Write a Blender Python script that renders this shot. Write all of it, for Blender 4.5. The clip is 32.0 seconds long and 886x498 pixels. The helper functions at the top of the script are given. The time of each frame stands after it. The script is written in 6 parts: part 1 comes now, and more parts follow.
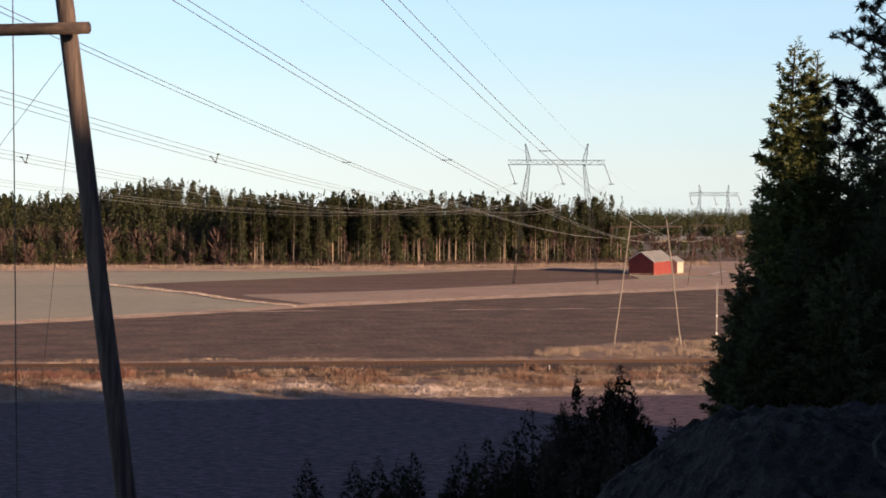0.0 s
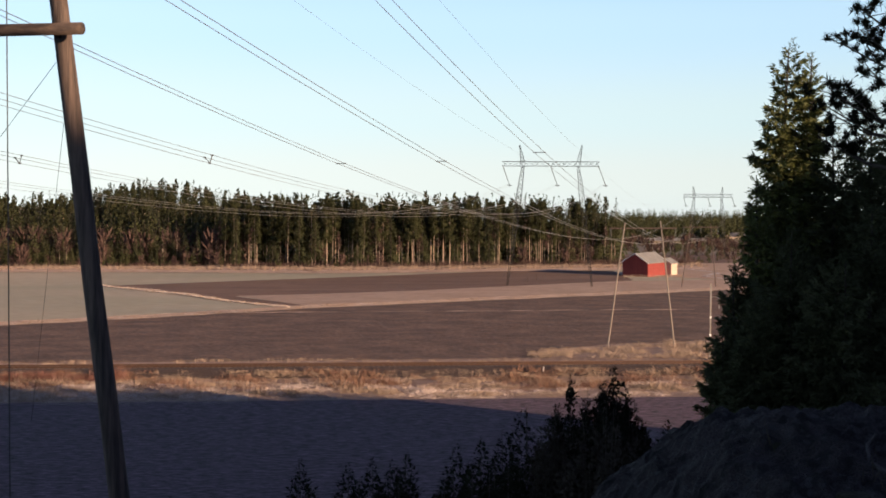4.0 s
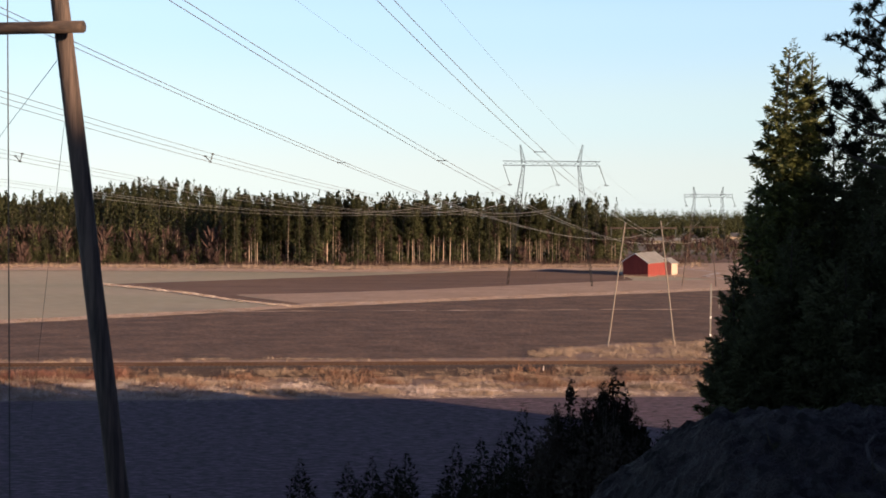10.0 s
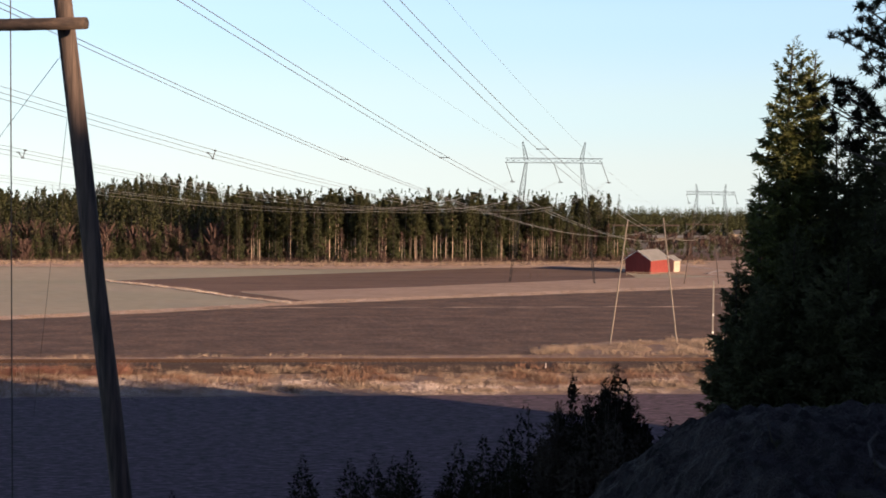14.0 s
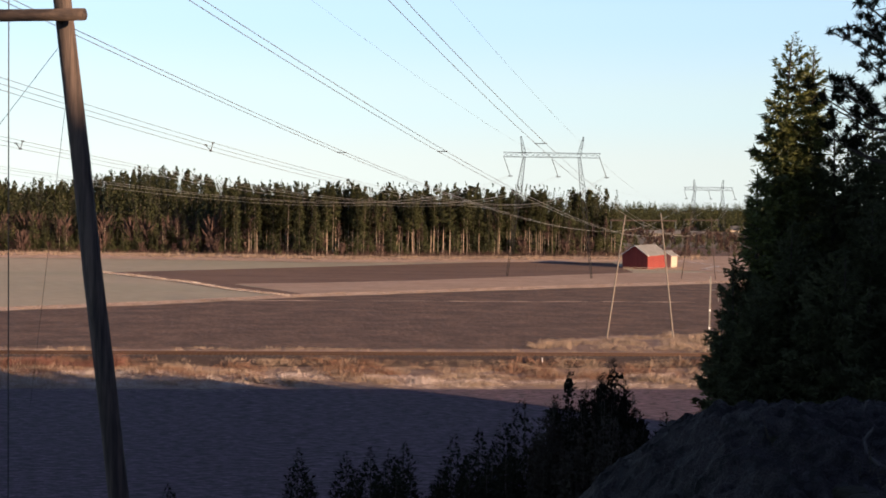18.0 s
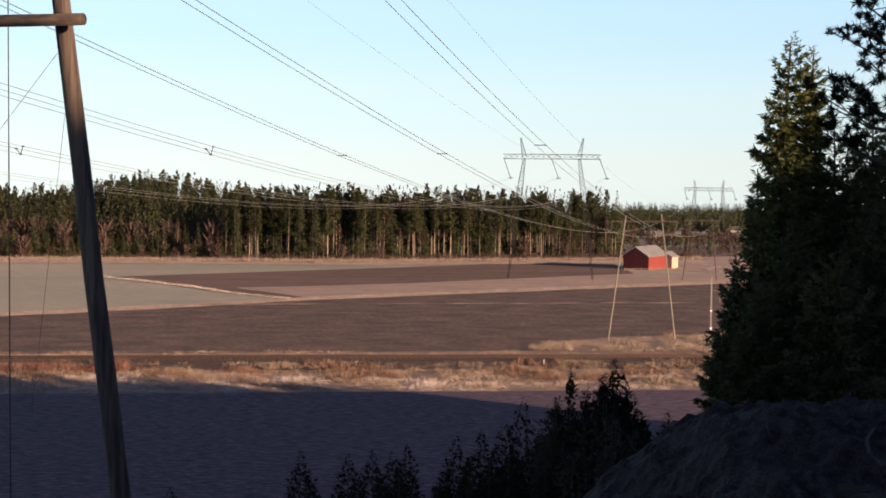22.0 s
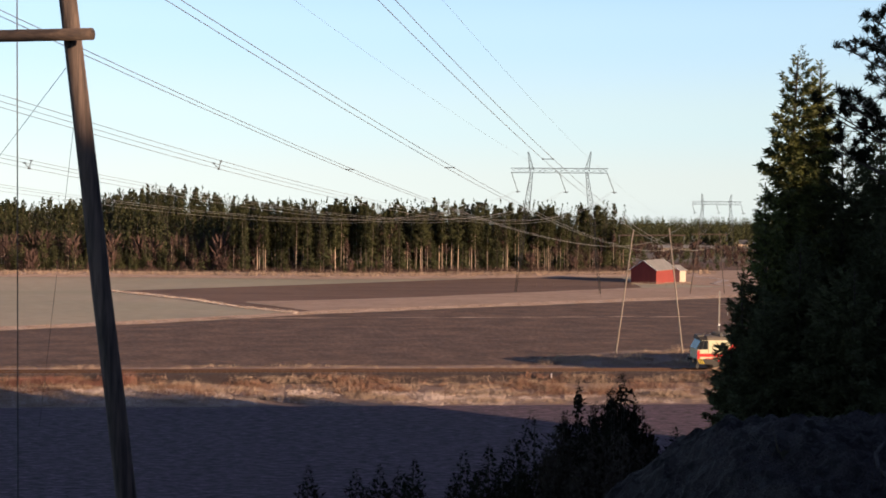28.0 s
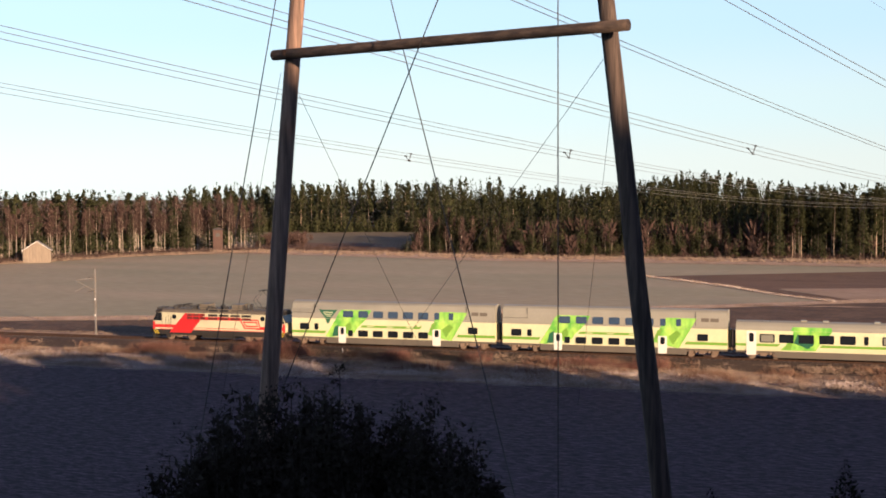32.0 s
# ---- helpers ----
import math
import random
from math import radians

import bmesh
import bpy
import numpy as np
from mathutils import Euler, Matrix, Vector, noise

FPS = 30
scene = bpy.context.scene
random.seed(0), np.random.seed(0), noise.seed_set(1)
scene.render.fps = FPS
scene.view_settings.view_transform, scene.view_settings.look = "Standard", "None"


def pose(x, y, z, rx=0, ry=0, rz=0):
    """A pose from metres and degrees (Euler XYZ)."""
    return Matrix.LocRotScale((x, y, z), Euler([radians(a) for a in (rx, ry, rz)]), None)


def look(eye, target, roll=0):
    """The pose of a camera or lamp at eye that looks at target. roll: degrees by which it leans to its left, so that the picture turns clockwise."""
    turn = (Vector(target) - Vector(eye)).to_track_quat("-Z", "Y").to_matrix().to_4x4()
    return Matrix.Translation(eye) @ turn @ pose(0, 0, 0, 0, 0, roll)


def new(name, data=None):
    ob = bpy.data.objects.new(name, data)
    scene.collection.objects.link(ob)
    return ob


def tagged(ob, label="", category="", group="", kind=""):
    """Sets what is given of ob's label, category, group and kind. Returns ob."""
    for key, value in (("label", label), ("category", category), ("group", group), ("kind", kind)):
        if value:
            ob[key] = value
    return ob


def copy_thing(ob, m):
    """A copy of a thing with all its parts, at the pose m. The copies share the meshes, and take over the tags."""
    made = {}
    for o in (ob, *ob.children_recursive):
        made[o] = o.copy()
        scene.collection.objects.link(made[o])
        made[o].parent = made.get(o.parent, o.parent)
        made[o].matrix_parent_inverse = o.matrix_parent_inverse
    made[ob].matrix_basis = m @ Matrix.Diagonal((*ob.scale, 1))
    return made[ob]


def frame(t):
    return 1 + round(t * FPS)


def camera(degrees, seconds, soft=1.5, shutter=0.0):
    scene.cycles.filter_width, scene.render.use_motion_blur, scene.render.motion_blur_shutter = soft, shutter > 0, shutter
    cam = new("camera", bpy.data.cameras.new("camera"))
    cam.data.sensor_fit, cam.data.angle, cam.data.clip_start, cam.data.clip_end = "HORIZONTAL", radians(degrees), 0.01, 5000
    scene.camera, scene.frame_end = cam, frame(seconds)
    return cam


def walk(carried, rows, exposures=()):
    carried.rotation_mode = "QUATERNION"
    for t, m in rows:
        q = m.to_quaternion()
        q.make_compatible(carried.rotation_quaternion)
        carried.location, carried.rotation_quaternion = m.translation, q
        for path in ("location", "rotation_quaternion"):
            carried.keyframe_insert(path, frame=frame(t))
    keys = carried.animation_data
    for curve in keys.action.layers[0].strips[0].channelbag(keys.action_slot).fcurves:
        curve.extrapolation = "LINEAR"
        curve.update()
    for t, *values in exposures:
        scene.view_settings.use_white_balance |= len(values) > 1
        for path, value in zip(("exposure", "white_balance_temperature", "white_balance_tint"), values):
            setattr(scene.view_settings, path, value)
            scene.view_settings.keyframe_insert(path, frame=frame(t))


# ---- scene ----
cam = camera(37.0, 32.0, soft=1.75)
EYE = (0.0, 0.0, 20.6)
# seconds, yaw, pitch, roll: a tripod head that trembles, then pans left after the train
TURNS = [
    (0.0, -0.114, -2.619, -0.293),
    (0.5, -0.089, -2.667, -0.370),
    (1.0, -0.166, -2.641, -0.263),
    (1.5, -0.236, -2.689, -0.261),
    (2.0, -0.372, -2.745, -0.104),
    (2.5, -0.299, -2.631, -0.384),
    (3.0, -0.345, -2.552, -0.402),
    (3.5, -0.376, -2.562, -0.368),
    (5.5, -0.302, -2.496, -0.438),
    (6.0, -0.269, -2.410, -0.383),
    (6.5, -0.290, -2.348, -0.437),
    (7.0, -0.274, -2.361, -0.559),
    (7.5, -0.297, -2.455, -0.505),
    (8.0, -0.301, -2.530, -0.415),
    (8.5, -0.307, -2.546, -0.539),
    (9.0, -0.334, -2.548, -0.522),
    (9.5, -0.342, -2.546, -0.535),
    (10.0, -0.345, -2.591, -0.525),
    (10.5, -0.343, -2.625, -0.515),
    (11.0, -0.320, -2.655, -0.484),
    (11.5, -0.314, -2.742, -0.426),
    (12.0, -0.312, -2.926, -0.383),
    (12.5, -0.304, -2.941, -0.429),
    (13.0, -0.318, -2.836, -0.336),
    (13.5, -0.233, -2.744, -0.471),
    (14.0, -0.236, -2.723, -0.609),
    (14.5, -0.271, -2.799, -0.713),
    (16.5, -0.379, -2.951, -0.794),
    (17.0, -0.382, -3.006, -1.047),
    (17.5, -0.317, -3.032, -0.959),
    (18.0, -0.333, -2.988, -0.990),
    (18.5, -0.314, -2.995, -1.015),
    (19.0, -0.294, -3.086, -0.846),
    (19.5, -0.161, -3.164, -0.747),
    (20.0, -0.123, -3.068, -0.726),
    (20.5, -0.159, -2.997, -0.784),
    (21.0, -0.229, -2.929, -0.795),
    (21.5, -0.306, -2.911, -0.663),
    (22.0, -0.319, -2.889, -0.599),
    (22.5, -0.367, -2.899, -0.684),
    (23.0, -0.382, -2.959, -0.592),
    (23.5, -0.356, -2.965, -0.563),
    (24.0, -0.374, -2.897, -0.518),
    (24.5, -0.342, -2.823, -0.444),
    (25.0, -0.264, -2.702, -0.573),
    (25.5, -0.138, -2.537, -0.484),
    (27.5, 0.036, -2.256, -0.609),
    (28.0, 0.003, -2.290, -0.561),
    (28.5, -0.008, -2.417, -0.523),
    (29.0, 0.028, -2.590, -0.594),
    (29.5, 0.148, -2.730, -0.488),
    (30.0, 0.447, -2.758, -0.343),
    (30.4, 1.976, -2.767, -0.060),
    (30.5, 2.660, -2.742, -0.219),
    (30.9, 8.072, -2.764, -0.049),
    (31.0, 9.376, -2.785, -0.088),
    (31.4, 14.632, -2.859, -0.147),
    (31.5, 16.075, -2.886, -0.209),
    (32.0, 22.767, -2.935, 0.334),
]
walk(cam, [(t, pose(*EYE, 90 + pitch, roll, yaw)) for t, yaw, pitch, roll in TURNS],
     [(0.0, 1.12, 6130, 11), (9.0, 1.12, 6130, 11), (13.0, 1.16, 6130, 11), (25.0, 1.16, 6130, 11), (28.5, 1.11, 6130, 11), (30.0, 1.04, 6130, 11), (31.0, 0.94, 6130, 11), (32.0, 1.06, 6130, 11)])

# ---- light ----
SUN_AZ, SUN_EL = math.atan2(0.82, -0.57), radians(10.5)   # the sun stands low behind the camera and to its right
world = bpy.data.worlds.new("sky")
scene.world = world
world.use_nodes = True
wn = world.node_tree
wn.nodes.clear()
sky = wn.nodes.new("ShaderNodeTexSky")
sky.sky_type, sky.sun_disc = "NISHITA", False
sky.sun_elevation, sky.sun_rotation = SUN_EL, SUN_AZ
sky.air_density, sky.dust_density, sky.ozone_density = 1.0, 0.0, 1.0
sky.altitude = 3000
bg = wn.nodes.new("ShaderNodeBackground")
bg.inputs["Strength"].default_value = 0.055
wo = wn.nodes.new("ShaderNodeOutputWorld")
soft = wn.nodes.new("ShaderNodeHueSaturation")            # thin winter haze pales the blue
soft.inputs["Saturation"].default_value, soft.inputs["Hue"].default_value = 0.85, 0.535
wn.links.new(sky.outputs[0], soft.inputs["Color"])
veil = wn.nodes.new("ShaderNodeMix")                      # haze over the horizon: warm and pale low down, bluer and thinner with height
veil.data_type = "RGBA"
upward, high = wn.nodes.new("ShaderNodeTexCoord"), wn.nodes.new("ShaderNodeSeparateXYZ")
wn.links.new(upward.outputs["Generated"], high.inputs[0])
raised = wn.nodes.new("ShaderNodeMath")                    # the ramps begin a little below the horizon
raised.operation = "ADD"
raised.inputs[1].default_value = 0.05
wn.links.new(high.outputs["Z"], raised.inputs[0])


def height_ramp(stops):
    r = wn.nodes.new("ShaderNodeValToRGB")
    r.color_ramp.interpolation = "EASE"
    r.color_ramp.elements.remove(r.color_ramp.elements[1])
    for k, (at_, c) in enumerate(stops):
        e = r.color_ramp.elements[k] if k < 1 else r.color_ramp.elements.new(at_)
        e.position, e.color = at_, (*c, 1)
    wn.links.new(raised.outputs[0], r.inputs[0])
    return r


thin = height_ramp([(at_, (v, v, v)) for at_, v in ((0.0, 0.95), (0.2, 0.92), (0.5, 0.0))])
tint = height_ramp([(0.03, (0.75, 0.79, 0.73)), (0.06, (0.765, 0.805, 0.73)), (0.105, (0.69, 0.82, 0.79)), (0.17, (0.575, 0.78, 0.89)), (0.24, (0.42, 0.66, 0.905))])
full = wn.nodes.new("ShaderNodeVectorMath")
full.operation = "SCALE"
across = wn.nodes.new("ShaderNodeMath")                    # the haze thickens smoothly towards the west
across.operation = "MULTIPLY_ADD"
across.inputs[1].default_value, across.inputs[2].default_value = -2.6, 9.85
wn.links.new(high.outputs["X"], across.inputs[0])
wn.links.new(across.outputs[0], full.inputs["Scale"])
wn.links.new(tint.outputs[0], full.inputs[0])
wn.links.new(thin.outputs[0], veil.inputs[0])
wn.links.new(soft.outputs[0], veil.inputs[6])
wn.links.new(full.outputs[0], veil.inputs[7])
wn.links.new(veil.outputs[2], bg.inputs[0])
wn.links.new(bg.outputs[0], wo.inputs[0])
sun_data = bpy.data.lights.new("sun", "SUN")
sun_data.energy, sun_data.angle, sun_data.color = 5.1, radians(0.53), (1.0, 0.665, 0.405)
sun = new("sun", sun_data)
sun.matrix_world = look((math.sin(SUN_AZ) * 100, math.cos(SUN_AZ) * 100, math.tan(SUN_EL) * 100), (0, 0, 0))


# ---- materials ----
def mat(name, c1, c2=None, scale=2.0, rough=0.8, bump=0.0, metal=0.0, stretch=(1, 1, 1), fine=8.0, spec=0.4, island=0.0, contrast=1.0, turn=0.0, grit=0.22, leaf=0.0):
    m = bpy.data.materials.new(name)
    m.use_nodes = True
    n, l = m.node_tree.nodes, m.node_tree.links
    b = n["Principled BSDF"]
    b.inputs["Roughness"].default_value, b.inputs["Metallic"].default_value = rough, metal
    b.inputs["Specular IOR Level"].default_value = spec
    c2 = c2 or tuple(v * 0.8 for v in c1)
    co = n.new("ShaderNodeTexCoord")
    mp = n.new("ShaderNodeMapping")
    mp.inputs["Scale"].default_value = stretch
    mp.inputs["Rotation"].default_value = (0, 0, radians(turn))
    l.new(co.outputs["Object"], mp.inputs[0])
    big, small = n.new("ShaderNodeTexNoise"), n.new("ShaderNodeTexNoise")
    for k, s, d in ((big, scale, 4), (small, scale * fine, 3)):
        k.inputs["Scale"].default_value, k.inputs["Detail"].default_value = s, d
        l.new(mp.outputs[0], k.inputs["Vector"])
    ramp = n.new("ShaderNodeMapRange")
    ramp.inputs[1].default_value, ramp.inputs[2].default_value = 0.5 - 0.22 / contrast, 0.5 + 0.22 / contrast
    l.new(big.outputs["Fac"], ramp.inputs[0])
    mix = n.new("ShaderNodeMix")
    mix.data_type = "RGBA"
    mix.inputs[6].default_value, mix.inputs[7].default_value = (*c1, 1), (*c2, 1)
    l.new(ramp.outputs[0], mix.inputs[0])
    grain = n.new("ShaderNodeMapRange")
    grain.inputs[1].default_value, grain.inputs[2].default_value = 0.25, 0.75
    grain.inputs[3].default_value, grain.inputs[4].default_value = 1 - grit, 1 + grit
    l.new(small.outputs["Fac"], grain.inputs[0])
    hsv = n.new("ShaderNodeHueSaturation")
    l.new(mix.outputs[2], hsv.inputs["Color"])
    last = grain.outputs[0]
    if island:
        geo, obj = n.new("ShaderNodeNewGeometry"), n.new("ShaderNodeObjectInfo")
        add = n.new("ShaderNodeMath")
        add.operation = "ADD"
        l.new(geo.outputs["Random Per Island"], add.inputs[0])
        l.new(obj.outputs["Random"], add.inputs[1])
        rr = n.new("ShaderNodeMapRange")
        rr.inputs[1].default_value, rr.inputs[2].default_value = 0, 2
        rr.inputs[3].default_value, rr.inputs[4].default_value = 1 - island, 1 + island
        l.new(add.outputs[0], rr.inputs[0])
        mul = n.new("ShaderNodeMath")
        mul.operation = "MULTIPLY"
        l.new(last, mul.inputs[0])
        l.new(rr.outputs[0], mul.inputs[1])
        last = mul.outputs[0]
    l.new(last, hsv.inputs["Value"])
    l.new(hsv.outputs[0], b.inputs["Base Color"])
    if bump:
        bp = n.new("ShaderNodeBump")
        bp.inputs["Strength"].default_value, bp.inputs["Distance"].default_value = 0.8, bump
        l.new(small.outputs["Fac"], bp.inputs["Height"])
        l.new(bp.outputs[0], b.inputs["Normal"])
    if leaf:                                               # thin needles let some light through
        thr, both = n.new("ShaderNodeBsdfTranslucent"), n.new("ShaderNodeMixShader")
        both.inputs[0].default_value = leaf
        l.new(hsv.outputs[0], thr.inputs["Color"])
        l.new(b.outputs[0], both.inputs[1])
        l.new(thr.outputs[0], both.inputs[2])
        l.new(both.outputs[0], n["Material Output"].inputs["Surface"])
    return m


PLOUGH = mat("ploughed_soil", (0.066, 0.035, 0.0235), (0.14, 0.078, 0.05), 0.22, 0.95, 0.25, stretch=(0.75, 1, 1), fine=7, turn=-28, contrast=1.35, grit=0.5)
PLOUGH_FAR = mat("ploughed_soil_far", (0.104, 0.054, 0.034), (0.16, 0.091, 0.06), 0.2, 0.95, 0.1, stretch=(0.15, 1, 1), turn=-14, grit=0.35)
CROP = mat("frosted_winter_crop", (0.3, 0.282, 0.195), (0.39, 0.322, 0.23), 0.045, 0.95, 0.08, stretch=(0.3, 1, 1), fine=22, turn=-8, contrast=1.3, grit=0.16)
FALLOW = mat("fallow_grass", (0.315, 0.213, 0.15), (0.39, 0.272, 0.197), 0.25, 0.95, 0.08, stretch=(0.3, 1, 1), fine=6, turn=-10, contrast=1.3, grit=0.3)
# Far darker and more purple than frosted stubble: shade put into the colour
STUBBLE = mat("shaded_frosted_stubble", (0.028, 0.017, 0.0245), (0.116, 0.07, 0.1), 2.6, 0.95, 0.12, stretch=(0.36, 1, 1), fine=3, turn=5, contrast=1.5, grit=0.75)
BALK = mat("pale_balk_grass", (0.56, 0.4, 0.29), (0.4, 0.27, 0.19), 0.35, 0.95, 0.1, fine=7, contrast=1.4, grit=0.35)
DRY = mat("dry_grass_ground", (0.25, 0.168, 0.128), (0.15, 0.098, 0.078), 0.5, 0.95, 0.15, stretch=(0.5, 1, 1), fine=7)
FROST = mat("frosty_ditch_grass", (0.58, 0.5, 0.45), (0.26, 0.19, 0.15), 1.2, 0.95, 0.1, contrast=1.6)
# Floor colour kept near black, to deepen the shade on the hill
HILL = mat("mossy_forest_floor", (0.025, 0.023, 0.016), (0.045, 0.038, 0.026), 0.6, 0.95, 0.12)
FARLAND = mat("far_ground", (0.2, 0.15, 0.1), (0.13, 0.11, 0.075), 0.02, 0.95)
BALLAST = mat("ballast_stone", (0.036, 0.024, 0.02), (0.062, 0.041, 0.034), 3.0, 0.95, 0.06)
SLEEPER = mat("weathered_concrete", (0.13, 0.1, 0.082), (0.08, 0.063, 0.052), 2.0, 0.9, 0.01, island=0.4)
STEEL = mat("rusty_rail_steel", (0.07, 0.04, 0.028), (0.1, 0.058, 0.04), 3.0, 0.55, metal=0.6)
GALV = mat("galvanised_steel", (0.034, 0.033, 0.032), (0.024, 0.0235, 0.023), 2.0, 0.5, metal=0.4)
WIREM = mat("aluminium_conductor", (0.26, 0.25, 0.23), (0.2, 0.19, 0.175), 2.0, 0.5, metal=0.6)
GUY = mat("dark_guy_steel", (0.09, 0.085, 0.08), (0.06, 0.055, 0.05), 2.0, 0.6, metal=0.4)
DARK = mat("dark_fitting", (0.06, 0.06, 0.06), (0.09, 0.085, 0.08), 4.0, 0.6, metal=0.3)
GLASSINS = mat("porcelain_insulator", (0.13, 0.14, 0.135), (0.09, 0.1, 0.095), 4.0, 0.25)
POLEW = mat("weathered_pole_wood", (0.115, 0.083, 0.068), (0.028, 0.021, 0.02), 2.5, 0.85, 0.012, stretch=(6, 6, 0.35), fine=5, contrast=1.4)
POLEL = mat("pinkish_pole_wood", (0.3, 0.195, 0.15), (0.11, 0.075, 0.062), 2.5, 0.85, 0.012, stretch=(6, 6, 0.35), fine=5, contrast=1.2)
POLEP = mat("pale_pole_wood", (0.27, 0.23, 0.19), (0.17, 0.143, 0.12), 2.5, 0.85, 0.01, stretch=(6, 6, 0.4), fine=5)
# Granite lowered to near black: the hill's shade sits in its base colour
ROCK = mat("shaded_lichened_granite", (0.007, 0.0064, 0.0068), (0.036, 0.032, 0.0335), 5.5, 0.95, 0.14, fine=14, contrast=2.6, grit=0.9)
REDP = mat("red_barn_board", (0.24, 0.042, 0.034), (0.175, 0.032, 0.027), 1.5, 0.85, 0.01, stretch=(3, 3, 0.3), island=0.15)
PALEP = mat("pale_yellow_board", (0.5, 0.4, 0.32), (0.42, 0.335, 0.265), 1.5, 0.85, 0.01, stretch=(3, 3, 0.3))
TIN = mat("pale_sheet_roof", (0.25, 0.24, 0.225), (0.17, 0.165, 0.155), 0.9, 0.55, stretch=(1, 1, 0.3), metal=0.15, contrast=1.4)
GREYB = mat("grey_weathered_board", (0.27, 0.22, 0.17), (0.2, 0.165, 0.13), 1.5, 0.9, 0.01, stretch=(3, 3, 0.3), island=0.15)
BARK_PINE = mat("pine_bark", (0.46, 0.35, 0.27), (0.33, 0.25, 0.19), 2.0, 0.9, 0.02, stretch=(2, 2, 0.4), island=0.3)
BARK_GREY = mat("grey_trunk_bark", (0.26, 0.205, 0.165), (0.14, 0.11, 0.09), 2.0, 0.9, 0.02, stretch=(2, 2, 0.4), island=0.3)
BARK_SPRUCE = mat("spruce_bark", (0.07, 0.055, 0.045), (0.05, 0.04, 0.032), 2.0, 0.9, 0.02, stretch=(2, 2, 0.4), island=0.3)
BARK_BIRCH = mat("birch_bark", (0.58, 0.5, 0.42), (0.34, 0.28, 0.235), 2.5, 0.85, stretch=(1, 1, 2), island=0.15)
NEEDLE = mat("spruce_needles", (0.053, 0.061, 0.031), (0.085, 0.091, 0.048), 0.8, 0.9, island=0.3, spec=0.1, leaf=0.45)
NEEDLE_P = mat("pine_needles", (0.058, 0.066, 0.03), (0.084, 0.088, 0.042), 0.8, 0.9, island=0.3, spec=0.1, leaf=0.35)
NEEDLE_T = mat("tall_pine_needles", (0.041, 0.046, 0.021), (0.06, 0.063, 0.03), 0.8, 0.9, island=0.3, spec=0.1, leaf=0.4)
TWIG = mat("bare_brown_twigs", (0.095, 0.061, 0.053), (0.062, 0.041, 0.036), 1.0, 0.9, island=0.3, spec=0.1)
NEEDLE_N = mat("near_spruce_needles", (0.056, 0.07, 0.013), (0.095, 0.105, 0.022), 1.5, 0.75, island=0.5)
# Juniper green lowered to near black, standing in for shade on the slope
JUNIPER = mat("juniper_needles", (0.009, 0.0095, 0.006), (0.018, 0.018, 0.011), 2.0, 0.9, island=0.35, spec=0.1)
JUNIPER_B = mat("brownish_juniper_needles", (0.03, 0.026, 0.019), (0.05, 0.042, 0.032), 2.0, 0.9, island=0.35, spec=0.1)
# Darker needles for young spruces and pine in shade: shade put into colour
NEEDLE_S = mat("shade_dark_needles", (0.009, 0.0105, 0.005), (0.017, 0.018, 0.009), 1.5, 0.9, island=0.35, spec=0.1)
STRAW = mat("dry_grass_blades", (0.34, 0.257, 0.192), (0.21, 0.156, 0.118), 0.3, 0.9, island=0.4)
RUSSET = mat("russet_weed_blades", (0.2, 0.105, 0.072), (0.25, 0.145, 0.095), 0.3, 0.9, island=0.35)
RIME = mat("rimed_grass_blades", (0.46, 0.37, 0.33), (0.6, 0.5, 0.45), 0.3, 0.9, island=0.3)
# Moss and stick are lowered likewise, for the shade on the rock
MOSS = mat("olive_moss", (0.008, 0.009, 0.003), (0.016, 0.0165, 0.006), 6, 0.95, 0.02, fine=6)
DEADWOOD = mat("bleached_dead_wood", (0.06, 0.056, 0.055), (0.035, 0.033, 0.032), 4, 0.9, 0.01)
BARK_DARK = mat("dark_spruce_bark", (0.03, 0.024, 0.018), (0.05, 0.04, 0.03), 3.0, 0.9, 0.01, stretch=(2, 2, 0.4))
PALE_STEEL = mat("pale_galvanised_steel", (0.28, 0.255, 0.225), (0.2, 0.182, 0.163), 2.0, 0.5, metal=0.2)
REDBRUSH = mat("red_willow_twigs", (0.19, 0.085, 0.066), (0.14, 0.075, 0.058), 0.6, 0.9, island=0.35)


def lichen(m):
    """Pale crusty spots scattered over a rock's colour."""
    n, l = m.node_tree.nodes, m.node_tree.links
    b = n["Principled BSDF"]
    under = b.inputs["Base Color"].links[0].from_socket
    co, cell, wide, spot, mix = (n.new("ShaderNode" + k) for k in ("TexCoord", "TexVoronoi", "TexNoise", "MapRange", "Mix"))
    cell.inputs["Scale"].default_value, wide.inputs["Scale"].default_value = 15.0, 4.0
    add = n.new("ShaderNodeMath")
    add.operation = "SUBTRACT"
    for k in (cell, wide):
        l.new(co.outputs["Object"], k.inputs["Vector"])
    l.new(wide.outputs["Fac"], add.inputs[0])
    l.new(cell.outputs["Distance"], add.inputs[1])
    spot.inputs[1].default_value, spot.inputs[2].default_value = 0.16, 0.3
    l.new(add.outputs[0], spot.inputs[0])
    mix.data_type = "RGBA"
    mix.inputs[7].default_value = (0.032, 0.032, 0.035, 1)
    l.new(spot.outputs[0], mix.inputs[0])
    l.new(under, mix.inputs[6])
    l.new(mix.outputs[2], b.inputs["Base Color"])


lichen(ROCK)
BARW = mat("weathered_bar_wood", (0.085, 0.06, 0.048), (0.03, 0.022, 0.02), 2.5, 0.85, 0.012, stretch=(0.35, 6, 6), fine=5, contrast=1.4, turn=15)


